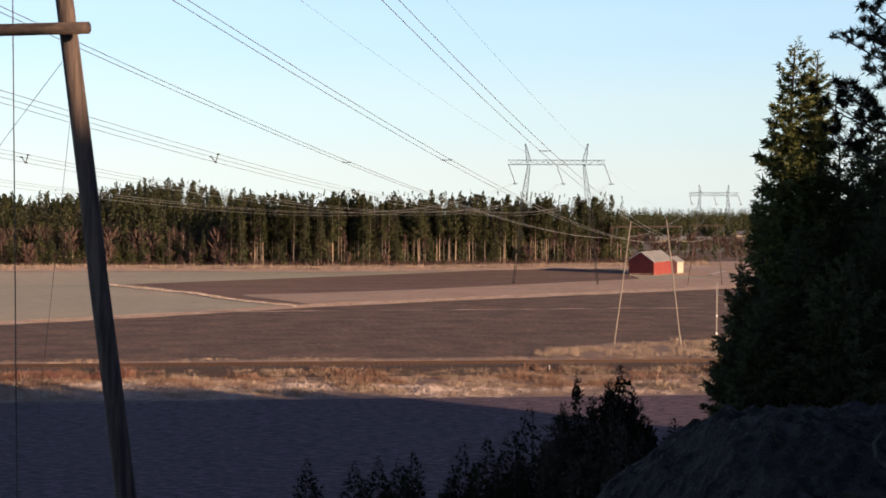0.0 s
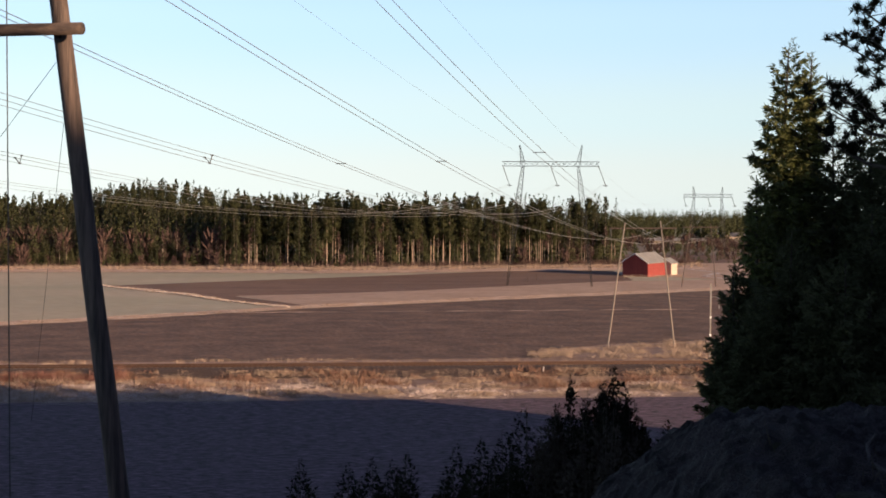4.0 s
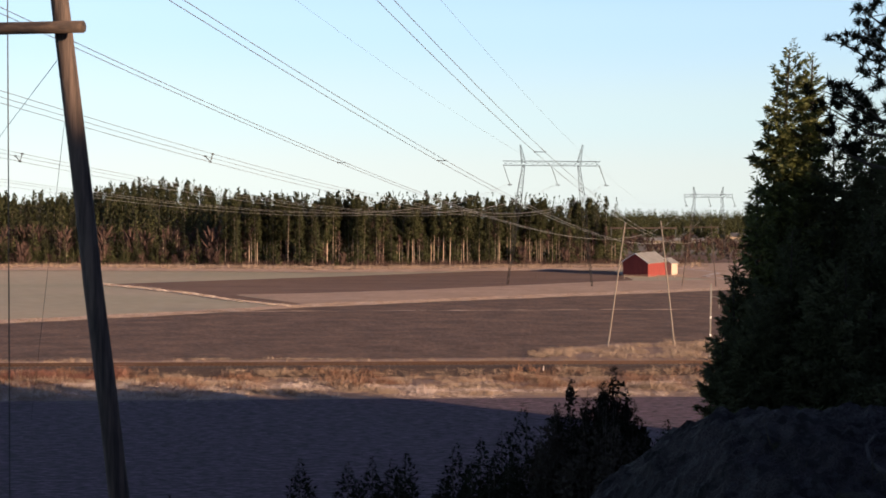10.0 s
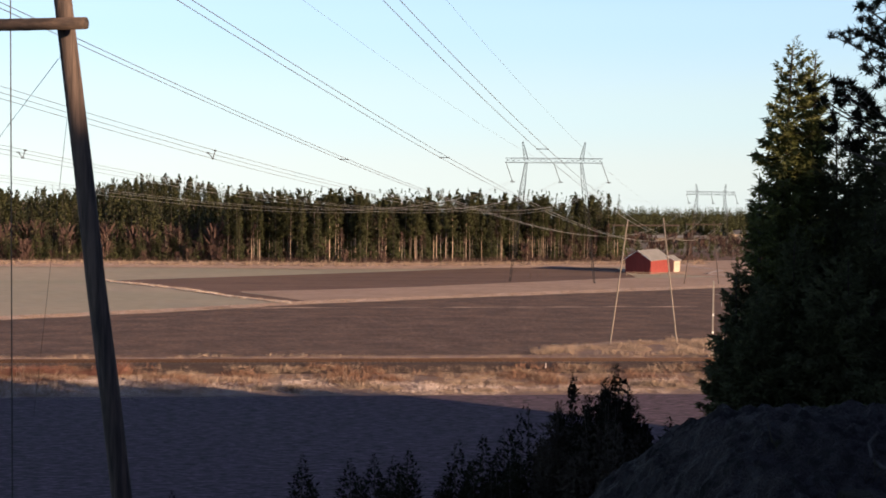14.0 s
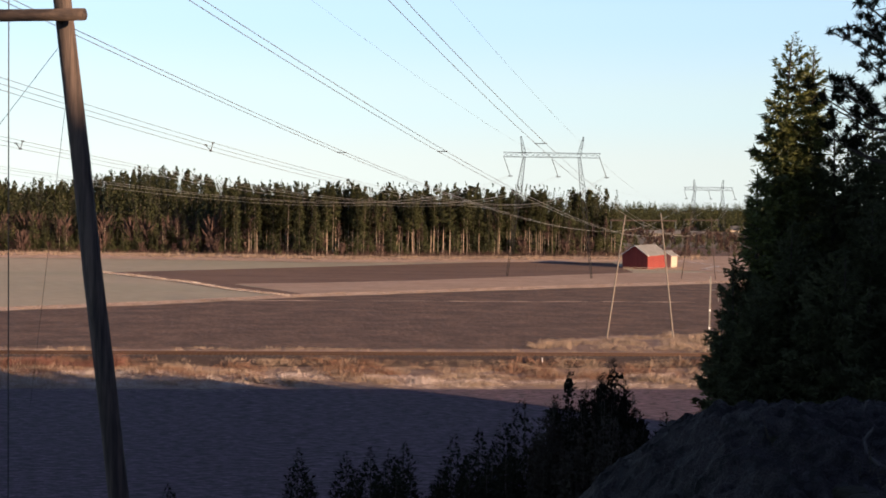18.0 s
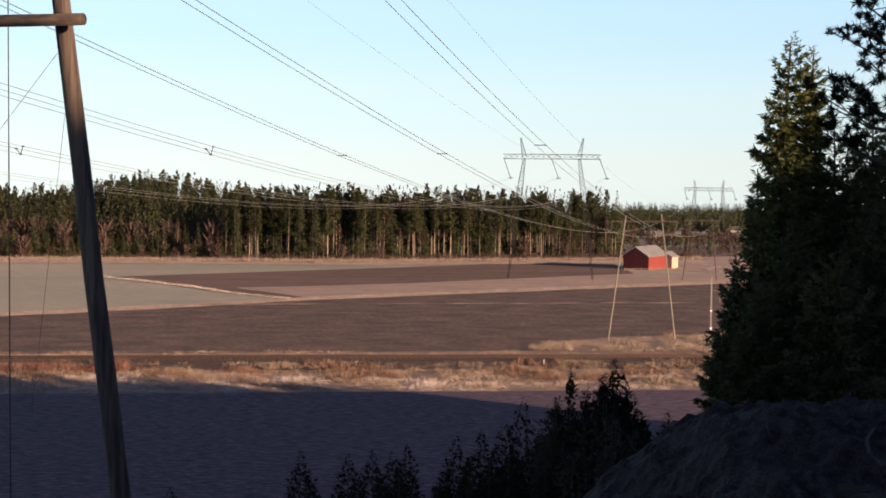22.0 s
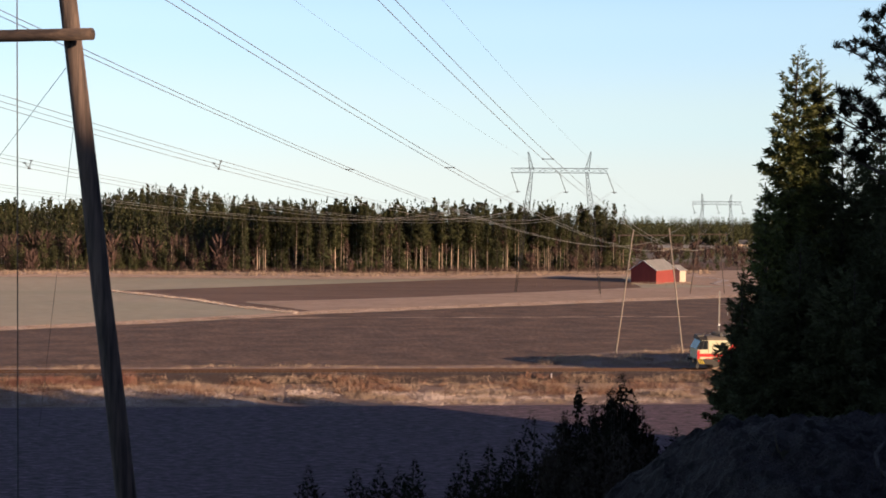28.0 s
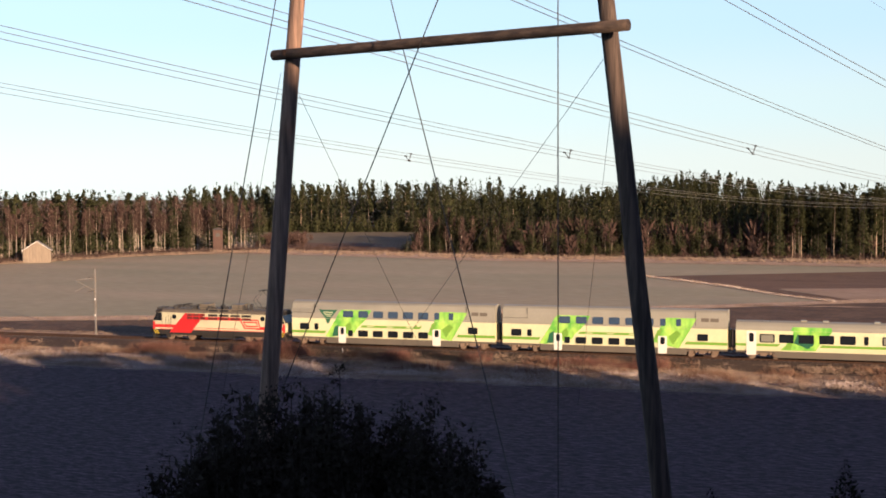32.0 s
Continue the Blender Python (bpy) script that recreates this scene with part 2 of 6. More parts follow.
# ---- building blocks ----
def part(name, bm, material, parent=None, label="", smooth=False):
    me = bpy.data.meshes.new(name)
    if smooth:
        for fc in bm.faces:
            fc.smooth = True
    bm.to_mesh(me)
    bm.free()
    me.materials.append(material)
    ob = new(name, me)
    ob.parent = parent
    return tagged(ob, label) if label else ob


def thing(name, m, label, category, group="", kind=""):
    e = new(name)
    e.empty_display_size = 0.3
    e.matrix_world = m
    return tagged(e, label, category, group, kind)


def box(bm, x0, x1, y0, y1, z0, z1):
    v = [bm.verts.new(p) for p in ((x0, y0, z0), (x1, y0, z0), (x1, y1, z0), (x0, y1, z0), (x0, y0, z1), (x1, y0, z1), (x1, y1, z1), (x0, y1, z1))]
    for q in ((3, 2, 1, 0), (4, 5, 6, 7), (0, 1, 5, 4), (1, 2, 6, 5), (2, 3, 7, 6), (3, 0, 4, 7)):
        bm.faces.new([v[i] for i in q])
    return v


def boxes(*bs):
    bm = bmesh.new()
    for b in bs:
        box(bm, *b)
    return bm


def tube(bm, a, b, r0, r1=None, n=6, caps=True):
    a, b = Vector(a), Vector(b)
    r1 = r0 if r1 is None else r1
    d = (b - a).normalized()
    u = d.orthogonal().normalized()
    w = d.cross(u)
    rings = []
    for c, r in ((a, r0), (b, r1)):
        rings.append([bm.verts.new(c + (u * math.cos(6.28318 * i / n) + w * math.sin(6.28318 * i / n)) * r) for i in range(n)])
    for i in range(n):
        bm.faces.new((rings[0][i], rings[0][(i + 1) % n], rings[1][(i + 1) % n], rings[1][i]))
    if caps:
        bm.faces.new(rings[0][::-1])
        bm.faces.new(rings[1])
    return rings


def pipe(bm, pts, radii, n=6):
    """A bent tube through pts."""
    prev = None
    for i, (p, r) in enumerate(zip(pts, radii)):
        p = Vector(p)
        d = (Vector(pts[min(i + 1, len(pts) - 1)]) - Vector(pts[max(i - 1, 0)])).normalized()
        u = d.cross(Vector((0.31, 0.95, 0.02))).normalized()
        w = d.cross(u)
        ring = [bm.verts.new(p + (u * math.cos(6.28318 * k / n) + w * math.sin(6.28318 * k / n)) * r) for k in range(n)]
        if prev:
            for k in range(n):
                bm.faces.new((prev[k], prev[(k + 1) % n], ring[(k + 1) % n], ring[k]))
        prev = ring


def poly(bm, pts, z):
    fc = bm.faces.new([bm.verts.new((x, y, z)) for x, y in pts])
    if fc.normal.z < 0 or fc.calc_area() and (fc.normal_update() or fc.normal.z < 0):
        fc.normal_flip()


def lerp(a, b, t):
    return a + (b - a) * t


def smoothstep(a, b, x):
    t = min(1, max(0, (x - a) / (b - a)))
    return t * t * (3 - 2 * t)


# ---- the track's line: a straight line from left to right, a little further off on the right ----
HEAD, DIST, RAIL = radians(5.4265), 149.394, 0.97


def track(u, off=0.0):
    """The place u metres along the track and off metres behind it."""
    return (u * math.cos(HEAD) - off * math.sin(HEAD), DIST + u * math.sin(HEAD) + off * math.cos(HEAD))


def land(x, y):
    """The height of the ground."""
    d = -0.25 * x + 0.97 * y
    hill = max(0.0, 19.0 - 0.315 * max(0.0, d - 2.5)) if d < 90 else 0.0
    bump = noise.noise(Vector((x * 0.11, y * 0.11, 3))) * 0.9 + noise.noise(Vector((x * 0.5, y * 0.5, 7))) * 0.2
    z = hill + bump * smoothstep(66, 45, d) * (0.25 + 0.75 * smoothstep(4, 12, math.hypot(x, y)))
    z -= 0.017 * max(0.0, y - 430) * smoothstep(-60, 90, x) + 0.012 * max(0.0, y - 700)
    z += 5.0 * smoothstep(380, 620, y) * smoothstep(30, -60, x) * smoothstep(-330, -180, x)
    z += 6.5 * smoothstep(590, 760, y) * smoothstep(40, 110, x)                       # far wooded rise
    z += 3.0 * math.exp(-((x + 101) / 32) ** 2) * smoothstep(405, 490, y)          # a low wooded ridge
    return z


# ---- ground ----
def axis(lo, hi, near, step):
    out, v = [], 0.0
    while v < hi:
        out.append(v)
        v += step if v < near else max(step, (v - near) * 0.07 + step)
    out.append(hi)
    low, v = [], 0.0
    while v > lo:
        v -= step if -v < near else max(step, (-v - near) * 0.07 + step)
        low.append(max(v, lo))
    return low[::-1] + out


xs, ys = axis(-2600, 2600, 60, 2.0), axis(-1500, 4200, 72, 2.0)
verts = [(x, y, land(x, y)) for y in ys for x in xs]
w = len(xs)
faces = [(j * w + i, j * w + i + 1, (j + 1) * w + i + 1, (j + 1) * w + i) for j in range(len(ys) - 1) for i in range(w - 1)]
me = bpy.data.meshes.new("ground")
me.from_pydata(verts, [], faces)
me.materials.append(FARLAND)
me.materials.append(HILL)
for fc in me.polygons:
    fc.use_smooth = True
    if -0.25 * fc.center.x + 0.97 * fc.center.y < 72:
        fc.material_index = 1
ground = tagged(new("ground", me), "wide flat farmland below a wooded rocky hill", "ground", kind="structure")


def field(name, material, pts, z, label):
    bm = bmesh.new()
    poly(bm, pts, z)
    ob = part(name, bm, material)
    return tagged(ob, label, "field", kind="structure")


EDGE1 = [(-160, 146), (-145, 153), (-113, 167), (-91, 179), (-65, 195), (-44, 209), (-22, 227), (24, 254), (61, 275), (140, 318)]
field("crop_field", CROP, [(-262, 140), (-250, 240), (-240, 272), (-225, 322), (-206, 346), (-162, 345), (-122, 337), (-71, 343), (-26, 343), (19, 355), (51, 366), (140, 400), (140, 318)] + [(x, y + 2) for x, y in EDGE1[::-1][1:]] + [(-262, 128)], 0.03, "frosty grey-green winter crop field")
field("ploughed_field", PLOUGH, [track(u, 11.0) for u in (140, 60, 14)] + [track(u, 9.5) for u in (-20, -60, -158)] + EDGE1[1:], 0.06, "dark brown ploughed field behind the railway")
field("fallow_field", FALLOW, [(-37.8, 253.2), (-24, 258), (-3.5, 269), (17.5, 284), (42, 301), (80, 312), (140, 332), (140, 318), (61, 277), (23.5, 256), (-0.4, 243.5), (-20.6, 230)], 0.07, "pale fallow grass field between ploughed strips")
field("far_ploughed_field", PLOUGH_FAR, [(-69, 277), (-18, 311), (17, 336), (46, 340), (46, 304), (17, 282), (-3.8, 267), (-24.3, 256), (-37.8, 251.5), (-19, 229.5), (-24, 228), (-49, 256)], 0.05, "brown ploughed field wedge beyond a frosty ditch")
field("clearing_field", PLOUGH_FAR, [(-200, 352), (-178, 362), (-205, 440), (-235, 470), (-262, 455), (-222, 400)], 0.06, "brown ploughed clearing among the woods")
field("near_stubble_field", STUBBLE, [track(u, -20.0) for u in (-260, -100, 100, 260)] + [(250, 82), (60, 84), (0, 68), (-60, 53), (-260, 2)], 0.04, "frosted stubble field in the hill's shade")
field("verge_front", DRY, [track(u, -20.0) for u in (260, -260)] + [track(u, -3.9) for u in (-260, 260)], 0.05, "dry grass verge in front of the railway")
field("verge_back", DRY, [track(u, 3.9) for u in (260, -260)] + [track(u, 9.5) for u in (-260, -20)] + [track(u, 11) for u in (14, 260)], 0.055, "dry grass verge behind the railway")
field("barn_yard", FALLOW, [(49, 324), (56, 366), (62, 371), (140, 404), (140, 330), (84, 313), (66, 309)], 0.09, "trodden tan yard round the barn")
field("rough_ground", PLOUGH_FAR, [(62, 371.5), (140, 404.5), (175, 412), (175, 432), (58, 430)], 0.05, "brown rough ground with brush beyond the barn")
field("pole_island", DRY, [(14, 161), (17, 171), (24, 177), (38, 180), (60, 182), (60, 164)], 0.08, "dry grass island round the pole feet")


def strip(name, material, pts, width, z, label):
    bm = bmesh.new()
    rng = random.Random(name)
    lo, hi = [], []
    for (x0, y0), (x1, y1) in zip(pts, pts[1:]):
        n = max(2, int(math.hypot(x1 - x0, y1 - y0) / 2.5))
        for i in range(n):
            t = i / n
            x, y = lerp(x0, x1, t), lerp(y0, y1, t)
            lo.append(bm.verts.new((x + rng.uniform(-.3, .3), y - width / 2 + rng.uniform(-.5, .5), z)))
            hi.append(bm.verts.new((x + rng.uniform(-.3, .3), y + width / 2 + rng.uniform(-.7, .7), z)))
    for i in range(len(lo) - 1):
        bm.faces.new((lo[i], lo[i + 1], hi[i + 1], hi[i]))
    return tagged(part(name, bm, material), label, "grass strip", kind="structure")


strip("field_edge_grass", BALK, [(x, y + 3.5) for x, y in EDGE1], 7.0, 0.1, "dry straw-coloured grass balk between fields")
strip("field_line", BALK, [(-40, 217), (-9, 222), (20, 226), (48, 230)], 0.5, 0.1, "thin pale line of straw across the ploughed field")
strip("ditch_grass", FROST, [(-70, 276.5), (-49, 256), (-37, 240), (-25, 228.5)], 1.5, 0.11, "frost-white ditch edge across the fields")
strip("wood_edge_grass", BALK, [(-246, 240), (-237, 272), (-222, 320), (-204, 342), (-162, 337), (-122, 329), (-71, 334), (-26, 334), (19, 346), (55, 357), (75, 362)], 24.0, 0.12, "dry grass strip along the wood")
strip("farm_track", FROST, [(66, 352), (72, 334), (65, 319), (72, 305), (71, 288)], 4.0, 0.13, "frosty farm track winding past the barn")

# ---- railway ----
bm = bmesh.new()
prof = [(-5.2, 0.0), (-2.3, 0.775), (2.3, 0.775), (5.2, 0.0)]
ends = [[bm.verts.new((*track(u, o), z)) for o, z in prof] for u in range(-420, 1101, 20)]
for a, b in zip(ends, ends[1:]):
    for i in range(3):
        bm.faces.new((a[i], b[i], b[i + 1], a[i + 1]))
ballast = tagged(part("track_bed", bm, BALLAST), "brown stone ballast bed of a single railway", "track bed", kind="structure")


def rail_mesh():
    bm = bmesh.new()
    sec = [(-0.075, 0), (0.075, 0), (0.075, 0.02), (0.012, 0.04), (0.012, 0.12), (0.036, 0.13), (0.036, 0.17), (-0.036, 0.17), (-0.036, 0.13), (-0.012, 0.12), (-0.012, 0.04), (-0.075, 0.02)]
    a = [bm.verts.new((-420, y, z)) for y, z in sec]
    b = [bm.verts.new((1100, y, z)) for y, z in sec]
    for i in range(len(sec)):
        bm.faces.new((a[i], b[i], b[(i + 1) % 12], a[(i + 1) % 12]))
    return bm


AT_TRACK = Matrix.Translation((0, DIST, 0)) @ Matrix.Rotation(HEAD, 4, "Z")
for o in (-0.79, 0.79):
    r = tagged(part("rail", rail_mesh(), STEEL), "rusty steel rail on concrete sleepers", "rail", "running rails", "structure")
    r.matrix_world = AT_TRACK @ pose(0, o, RAIL - 0.17)

# ---- overhead lines ----
WIRES = {
    "R1": (6.92, 87.73, 0.2548, 0.9670, -60, 333.1, (-0.142, 3.751, -13.017, 23.113)),
    "R2": (0.43, 88.00, 0.2543, 0.9671, -75, 334.2, (0.055, 2.719, -11.618, 22.487)),
    "R3": (-6.33, 89.78, 0.2561, 0.9666, -90, 333.8, (-0.034, 2.87, -11.086, 22.331)),
    "L1": (-12.58, 73.94, 0.2242, 0.9746, -90, 217.3, (0.305, 2.966, -8.129, 22.249)),
    "L2": (-23.90, 76.35, 0.2314, 0.9728, -90, 214.3, (0.223, 3.308, -8.369, 22.216)),
    "L3": (-35.73, 79.32, 0.2430, 0.9700, -90, 210.6, (0.359, 3.149, -8.496, 22.198)),
    "E1": (-5.80, 87.81, 0.2599, 0.9656, -60, 335.8, (2.762, -11.892, 30.473)),
    "E2": (5.10, 85.85, 0.2523, 0.9676, -60, 335.3, (3.323, -12.859, 27.478)),
}


def wire_point(key, u, side=0.0, up=0.0):
    x, y, dx, dy, u0, u1, c = WIRES[key]
    z = 0.0
    for k in c:
        z = z * u / 100 + k
    return (x + dx * u + dy * side, y + dy * u - dx * side, z + up)


def conductor(key, side, up, radius, material, label):
    u0, u1 = WIRES[key][4:6]
    n = 70
    bm = bmesh.new()
    pipe(bm, [wire_point(key, lerp(u0, u1, i / n), side, up) for i in range(n + 1)], [radius] * (n + 1), 4)
    return tagged(part("power_line_wire", bm, material), label, "power line", "power line wires", "structure")


TWIN = {"R1": 0.35, "R2": 0.29, "R3": 0.26}
for key, half in TWIN.items():
    for side in (-half, half):
        conductor(key, side, 0, 0.0165, WIREM, "twin-bundle aluminium conductor sagging over the fields")
for key in ("L1", "L2", "L3"):
    for side, up in ((-0.24, 0.06), (0.06, -0.26), (0.2, 0.19)):
        conductor(key, side, up, 0.0145, WIREM, "triple-bundle aluminium conductor sagging over the fields")
for key in ("E1", "E2"):
    conductor(key, 0, 0, 0.007, WIREM, "thin earth wire above the conductors")


def spacer(key, three):
    p = wire_point(key, 0)
    d = WIRES[key][2:4]
    sp = thing("line_spacer", Matrix.Translation(p) @ Matrix.Rotation(math.atan2(d[1], d[0]) - math.pi / 2, 4, "Z"), "small dark spacer clamped between bundled conductors", "spacer", "line spacers")
    pts = [(-0.24, 0, 0.06), (0.06, 0, -0.26), (0.2, 0, 0.19)] if three else [(-TWIN[key], 0, 0), (TWIN[key], 0, 0)]
    for a, b in (((0, 1), (1, 2)) if three else ((0, 1),)):
        bm = bmesh.new()
        tube(bm, pts[a], pts[b], 0.026)
        part("bar", bm, DARK, sp)
    for q in pts:
        bm = bmesh.new()
        tube(bm, (q[0], -0.12, q[2]), (q[0], 0.12, q[2]), 0.045)
        part("clamp", bm, DARK, sp)


for key in ("R1", "R2", "R3"):
    spacer(key, False)
for key in ("L1", "L2", "L3"):
    spacer(key, True)


# ---- lattice pylons ----
def lattice(bm, a, b, w0, w1, n, r, up=Vector((0, 0, 1))):
    """A four-cornered lattice beam from a to b."""
    a, b = Vector(a), Vector(b)
    d = (b - a).normalized()
    s = d.cross(up)
    s = s.normalized() if s.length > 0.1 else Vector((1, 0, 0))
    q = d.cross(s).normalized()
    corners = ((-1, -1), (1, -1), (1, 1), (-1, 1))

    def at(i, k):
        wd = lerp(w0, w1, i / n) / 2
        return a.lerp(b, i / n) + s * corners[k][0] * wd + q * corners[k][1] * wd
    for k in range(4):
        tube(bm, at(0, k), at(n, k), r, n=4)
        for i in range(n):
            p, o = (at(i, k), at(i + 1, (k + 1) % 4)) if i % 2 else (at(i, (k + 1) % 4), at(i + 1, k))
            tube(bm, p, o, r * 0.7, n=3, caps=False)


def pylon(centre, turn, half, arm_z, leg_x, foot_x, peak_x, peak_z, hang, foot_z, label, strut=0.07, lean=(0.9, -1.2)):
    p = thing("pylon", pose(*centre, 0, 0, turn), label, "pylon", "power pylons")
    bm = bmesh.new()
    lattice(bm, (-half, 0, arm_z), (half, 0, arm_z), 1.0, 1.0, 18, strut)
    part("crossarm", bm, GALV, p)
    for s in (-1, 1):
        bm = bmesh.new()
        lattice(bm, (s * foot_x, 0, foot_z), (s * (leg_x + 0.25 * (foot_x - leg_x)), 0, lerp(arm_z, foot_z, 0.25)), 0.3, 1.1, 14, strut, Vector((0, 1, 0)))
        lattice(bm, (s * (leg_x + 0.25 * (foot_x - leg_x)), 0, lerp(arm_z, foot_z, 0.25)), (s * leg_x, 0, arm_z - 0.4), 1.1, 0.5, 7, strut, Vector((0, 1, 0)))
        part("leg", bm, GALV, p)
        bm = bmesh.new()
        lattice(bm, (s * leg_x, 0, arm_z), (s * peak_x, 0, peak_z), 0.9, 0.2, 7, strut * 0.9, Vector((0, 1, 0)))
        part("earth_wire_peak", bm, GALV, p)
        for f in (-1, 1):
            bm = bmesh.new()
            tube(bm, (s * leg_x, 0, arm_z), (s * foot_x * 1.02, f * 16, foot_z), strut * 0.25, n=4)
            part("guy_wire", bm, GUY, p)
    for x in (-half + 0.15, 0, half - 0.15):
        bm = bmesh.new()
        top, end = Vector((x, 0, arm_z - 0.5)), Vector((x + lean[0] * hang / 4.5, lean[1], arm_z - hang))
        n = 16
        for i in range(n):
            c0, c1 = top.lerp(end, i / n), top.lerp(end, (i + 0.55) / n)
            tube(bm, c0, c1, 0.13 * strut / 0.07, 0.09 * strut / 0.07, n=6)
        tube(bm, top, end, 0.04, n=4)
        ins = part("insulator_string", bm, GLASSINS, p)
        bm = bmesh.new()
        tube(bm, end + Vector((-0.5, 0, 0)), end + Vector((0.5, 0, 0)), 0.09, n=6)
        tube(bm, end + Vector((0, -0.7, -0.2)), end + Vector((0, 0.7, -0.2)), 0.08, n=6)
        part("yoke", bm, DARK, ins)
    return p


pylon((24.9, 284.8, 0), -7.0, 10.4, 26.3, 5.9, 9.1, 6.7, 30.3, 4.6, 0.0, "grey guyed lattice portal pylon before the wood", 0.06, (1.5, -1.5))
pylon((84.9, 411.2, 0), -13.0, 7.55, 19.25, 4.15, 5.6, 4.5, 22.1, 3.1, 0.0, "grey guyed lattice portal pylon over far woods", 0.06, (1.2, -1.0))


# ---- wooden line poles ----
def pole_bm(a, b, r0, r1, n=14, steps=9, seed=0):
    bm = bmesh.new()
    rng = random.Random(seed)
    pts = [Vector(a).lerp(Vector(b), i / steps) + Vector((rng.uniform(-.008, .008), rng.uniform(-.008, .008), 0)) for i in range(steps + 1)]
    pipe(bm, pts, [lerp(r0, r1, i / steps) for i in range(steps + 1)], n)
    bm.verts.ensure_lookup_table()
    bm.faces.new(bm.verts[-n:])
    return bm


hp = thing("portal_pole", Matrix.Identity(4), "weathered wooden portal pole with crossbar and guy wires", "utility pole", "wooden line poles")
RTOP, RDIR = Vector((-4.89, 17.32, 23.01)), (Vector((-4.89, 17.32, 23.01)) - Vector((-4.16, 17.53, 16.29))).normalized()
LTOP, LDIR = Vector((-10.41, 18.81, 23.51)), (Vector((-10.41, 18.81, 23.51)) - Vector((-10.87, 18.55, 17.24))).normalized()
part("pole", pole_bm(RTOP - RDIR * 9.6, RTOP + RDIR * 3.6, 0.148, 0.102, seed=1), POLEW, hp, smooth=True)
part("pole", pole_bm(LTOP - LDIR * 10.2, LTOP + LDIR * 3.1, 0.158, 0.11, seed=2), POLEL, hp, smooth=True)
BARL, BARR = Vector((-10.75, 18.65, 22.63)), Vector((-4.49, 16.96, 22.62))
part("crossbar", pole_bm(BARL, BARR, 0.084, 0.078, seed=3), BARW, hp, smooth=True)
for a, b, r in (((-5.96, 18.57, 25.6), (-5.97, 18.56, 13.6), 0.009), ((-10.44, 18.7, 24.9), (-12.3, 17.6, 13.2), 0.009),
                ((-6.2, 16.5, 24.75), (-11.6, 19.2, 15.8), 0.009), ((-9.6, 19.5, 25.5), (-5.3, 16.3, 14.4), 0.009)):
    bm = bmesh.new()
    tube(bm, a, b, r, n=5)
    part("guy_wire", bm, GUY, hp, "thin dark steel guy wire")
# back guys: thinner, running down behind the poles
for a, b in (((-10.34, 18.73, 21.98), (-10.83, 23.64, 18.11)), ((-4.95, 17.41, 22.23), (-11.46, 24.45, 16.92)), ((-10.7, 18.77, 22.35), (-13.27, 21.19, 17.25)), ((-4.89, 17.53, 21.44), (-6.83, 23.01, 18.14))):
    bm = bmesh.new()
    tube(bm, a, Vector(a).lerp(Vector(b), 1.7), 0.004, n=4)
    part("guy_wire", bm, GUY, hp, "thin dark steel guy wire")
for top, way_ in ((RTOP - RDIR * 0.37, RDIR), (LTOP - LDIR * 0.87, LDIR)):
    bm = bmesh.new()
    tube(bm, top + Vector((0, -0.32, 0)), top + Vector((0, 0.2, 0)), 0.02, n=6)
    tube(bm, top + Vector((0, -0.29, 0)), top + Vector((0, -0.25, 0)), 0.05, n=6)
    part("bolt", bm, STEEL, hp)


def far_portal(l_foot, r_foot, l_top, r_top, arm_l, arm_r, label, wood=POLEP):
    p = thing("portal_pole", Matrix.Identity(4), label, "utility pole", "wooden line poles")
    for f, t in ((l_foot, l_top), (r_foot, r_top)):
        part("pole", pole_bm(f, Vector(t) + (Vector(t) - Vector(f)).normalized() * 0.6, 0.11, 0.08, 8, 3, 4), wood, p, smooth=True)
    bm = bmesh.new()
    tube(bm, arm_l, arm_r, 0.09, n=6)
    part("crossbar", bm, POLEW, p)
    for k in (0.02, 0.5, 0.98):
        q = Vector(arm_l).lerp(Vector(arm_r), k)
        bm = bmesh.new()
        for i in range(6):
            tube(bm, q - Vector((0, 0, 0.1 + i * 0.17)), q - Vector((0, 0, 0.2 + i * 0.17)), 0.11, 0.07, n=6)
        tube(bm, q, q - Vector((0, 0, 1.2)), 0.03, n=4)
        part("insulator_string", bm, GLASSINS, p)


far_portal((23, 174, 0), (32, 175, 0), (25.0, 174, 15.84), (29.92, 174.6, 16.08), (23.04, 174.0, 15.67), (32.0, 174.6, 15.73), "pale wooden portal pole beside the railway")

far_portal((53.5, 285, 0), (61.0, 285.5, 0), (55.2, 285, 13.0), (59.7, 285.4, 13.0), (53.6, 285, 12.9), (61.4, 285.4, 12.9), "brown wooden portal pole beside the barn track", POLEW)

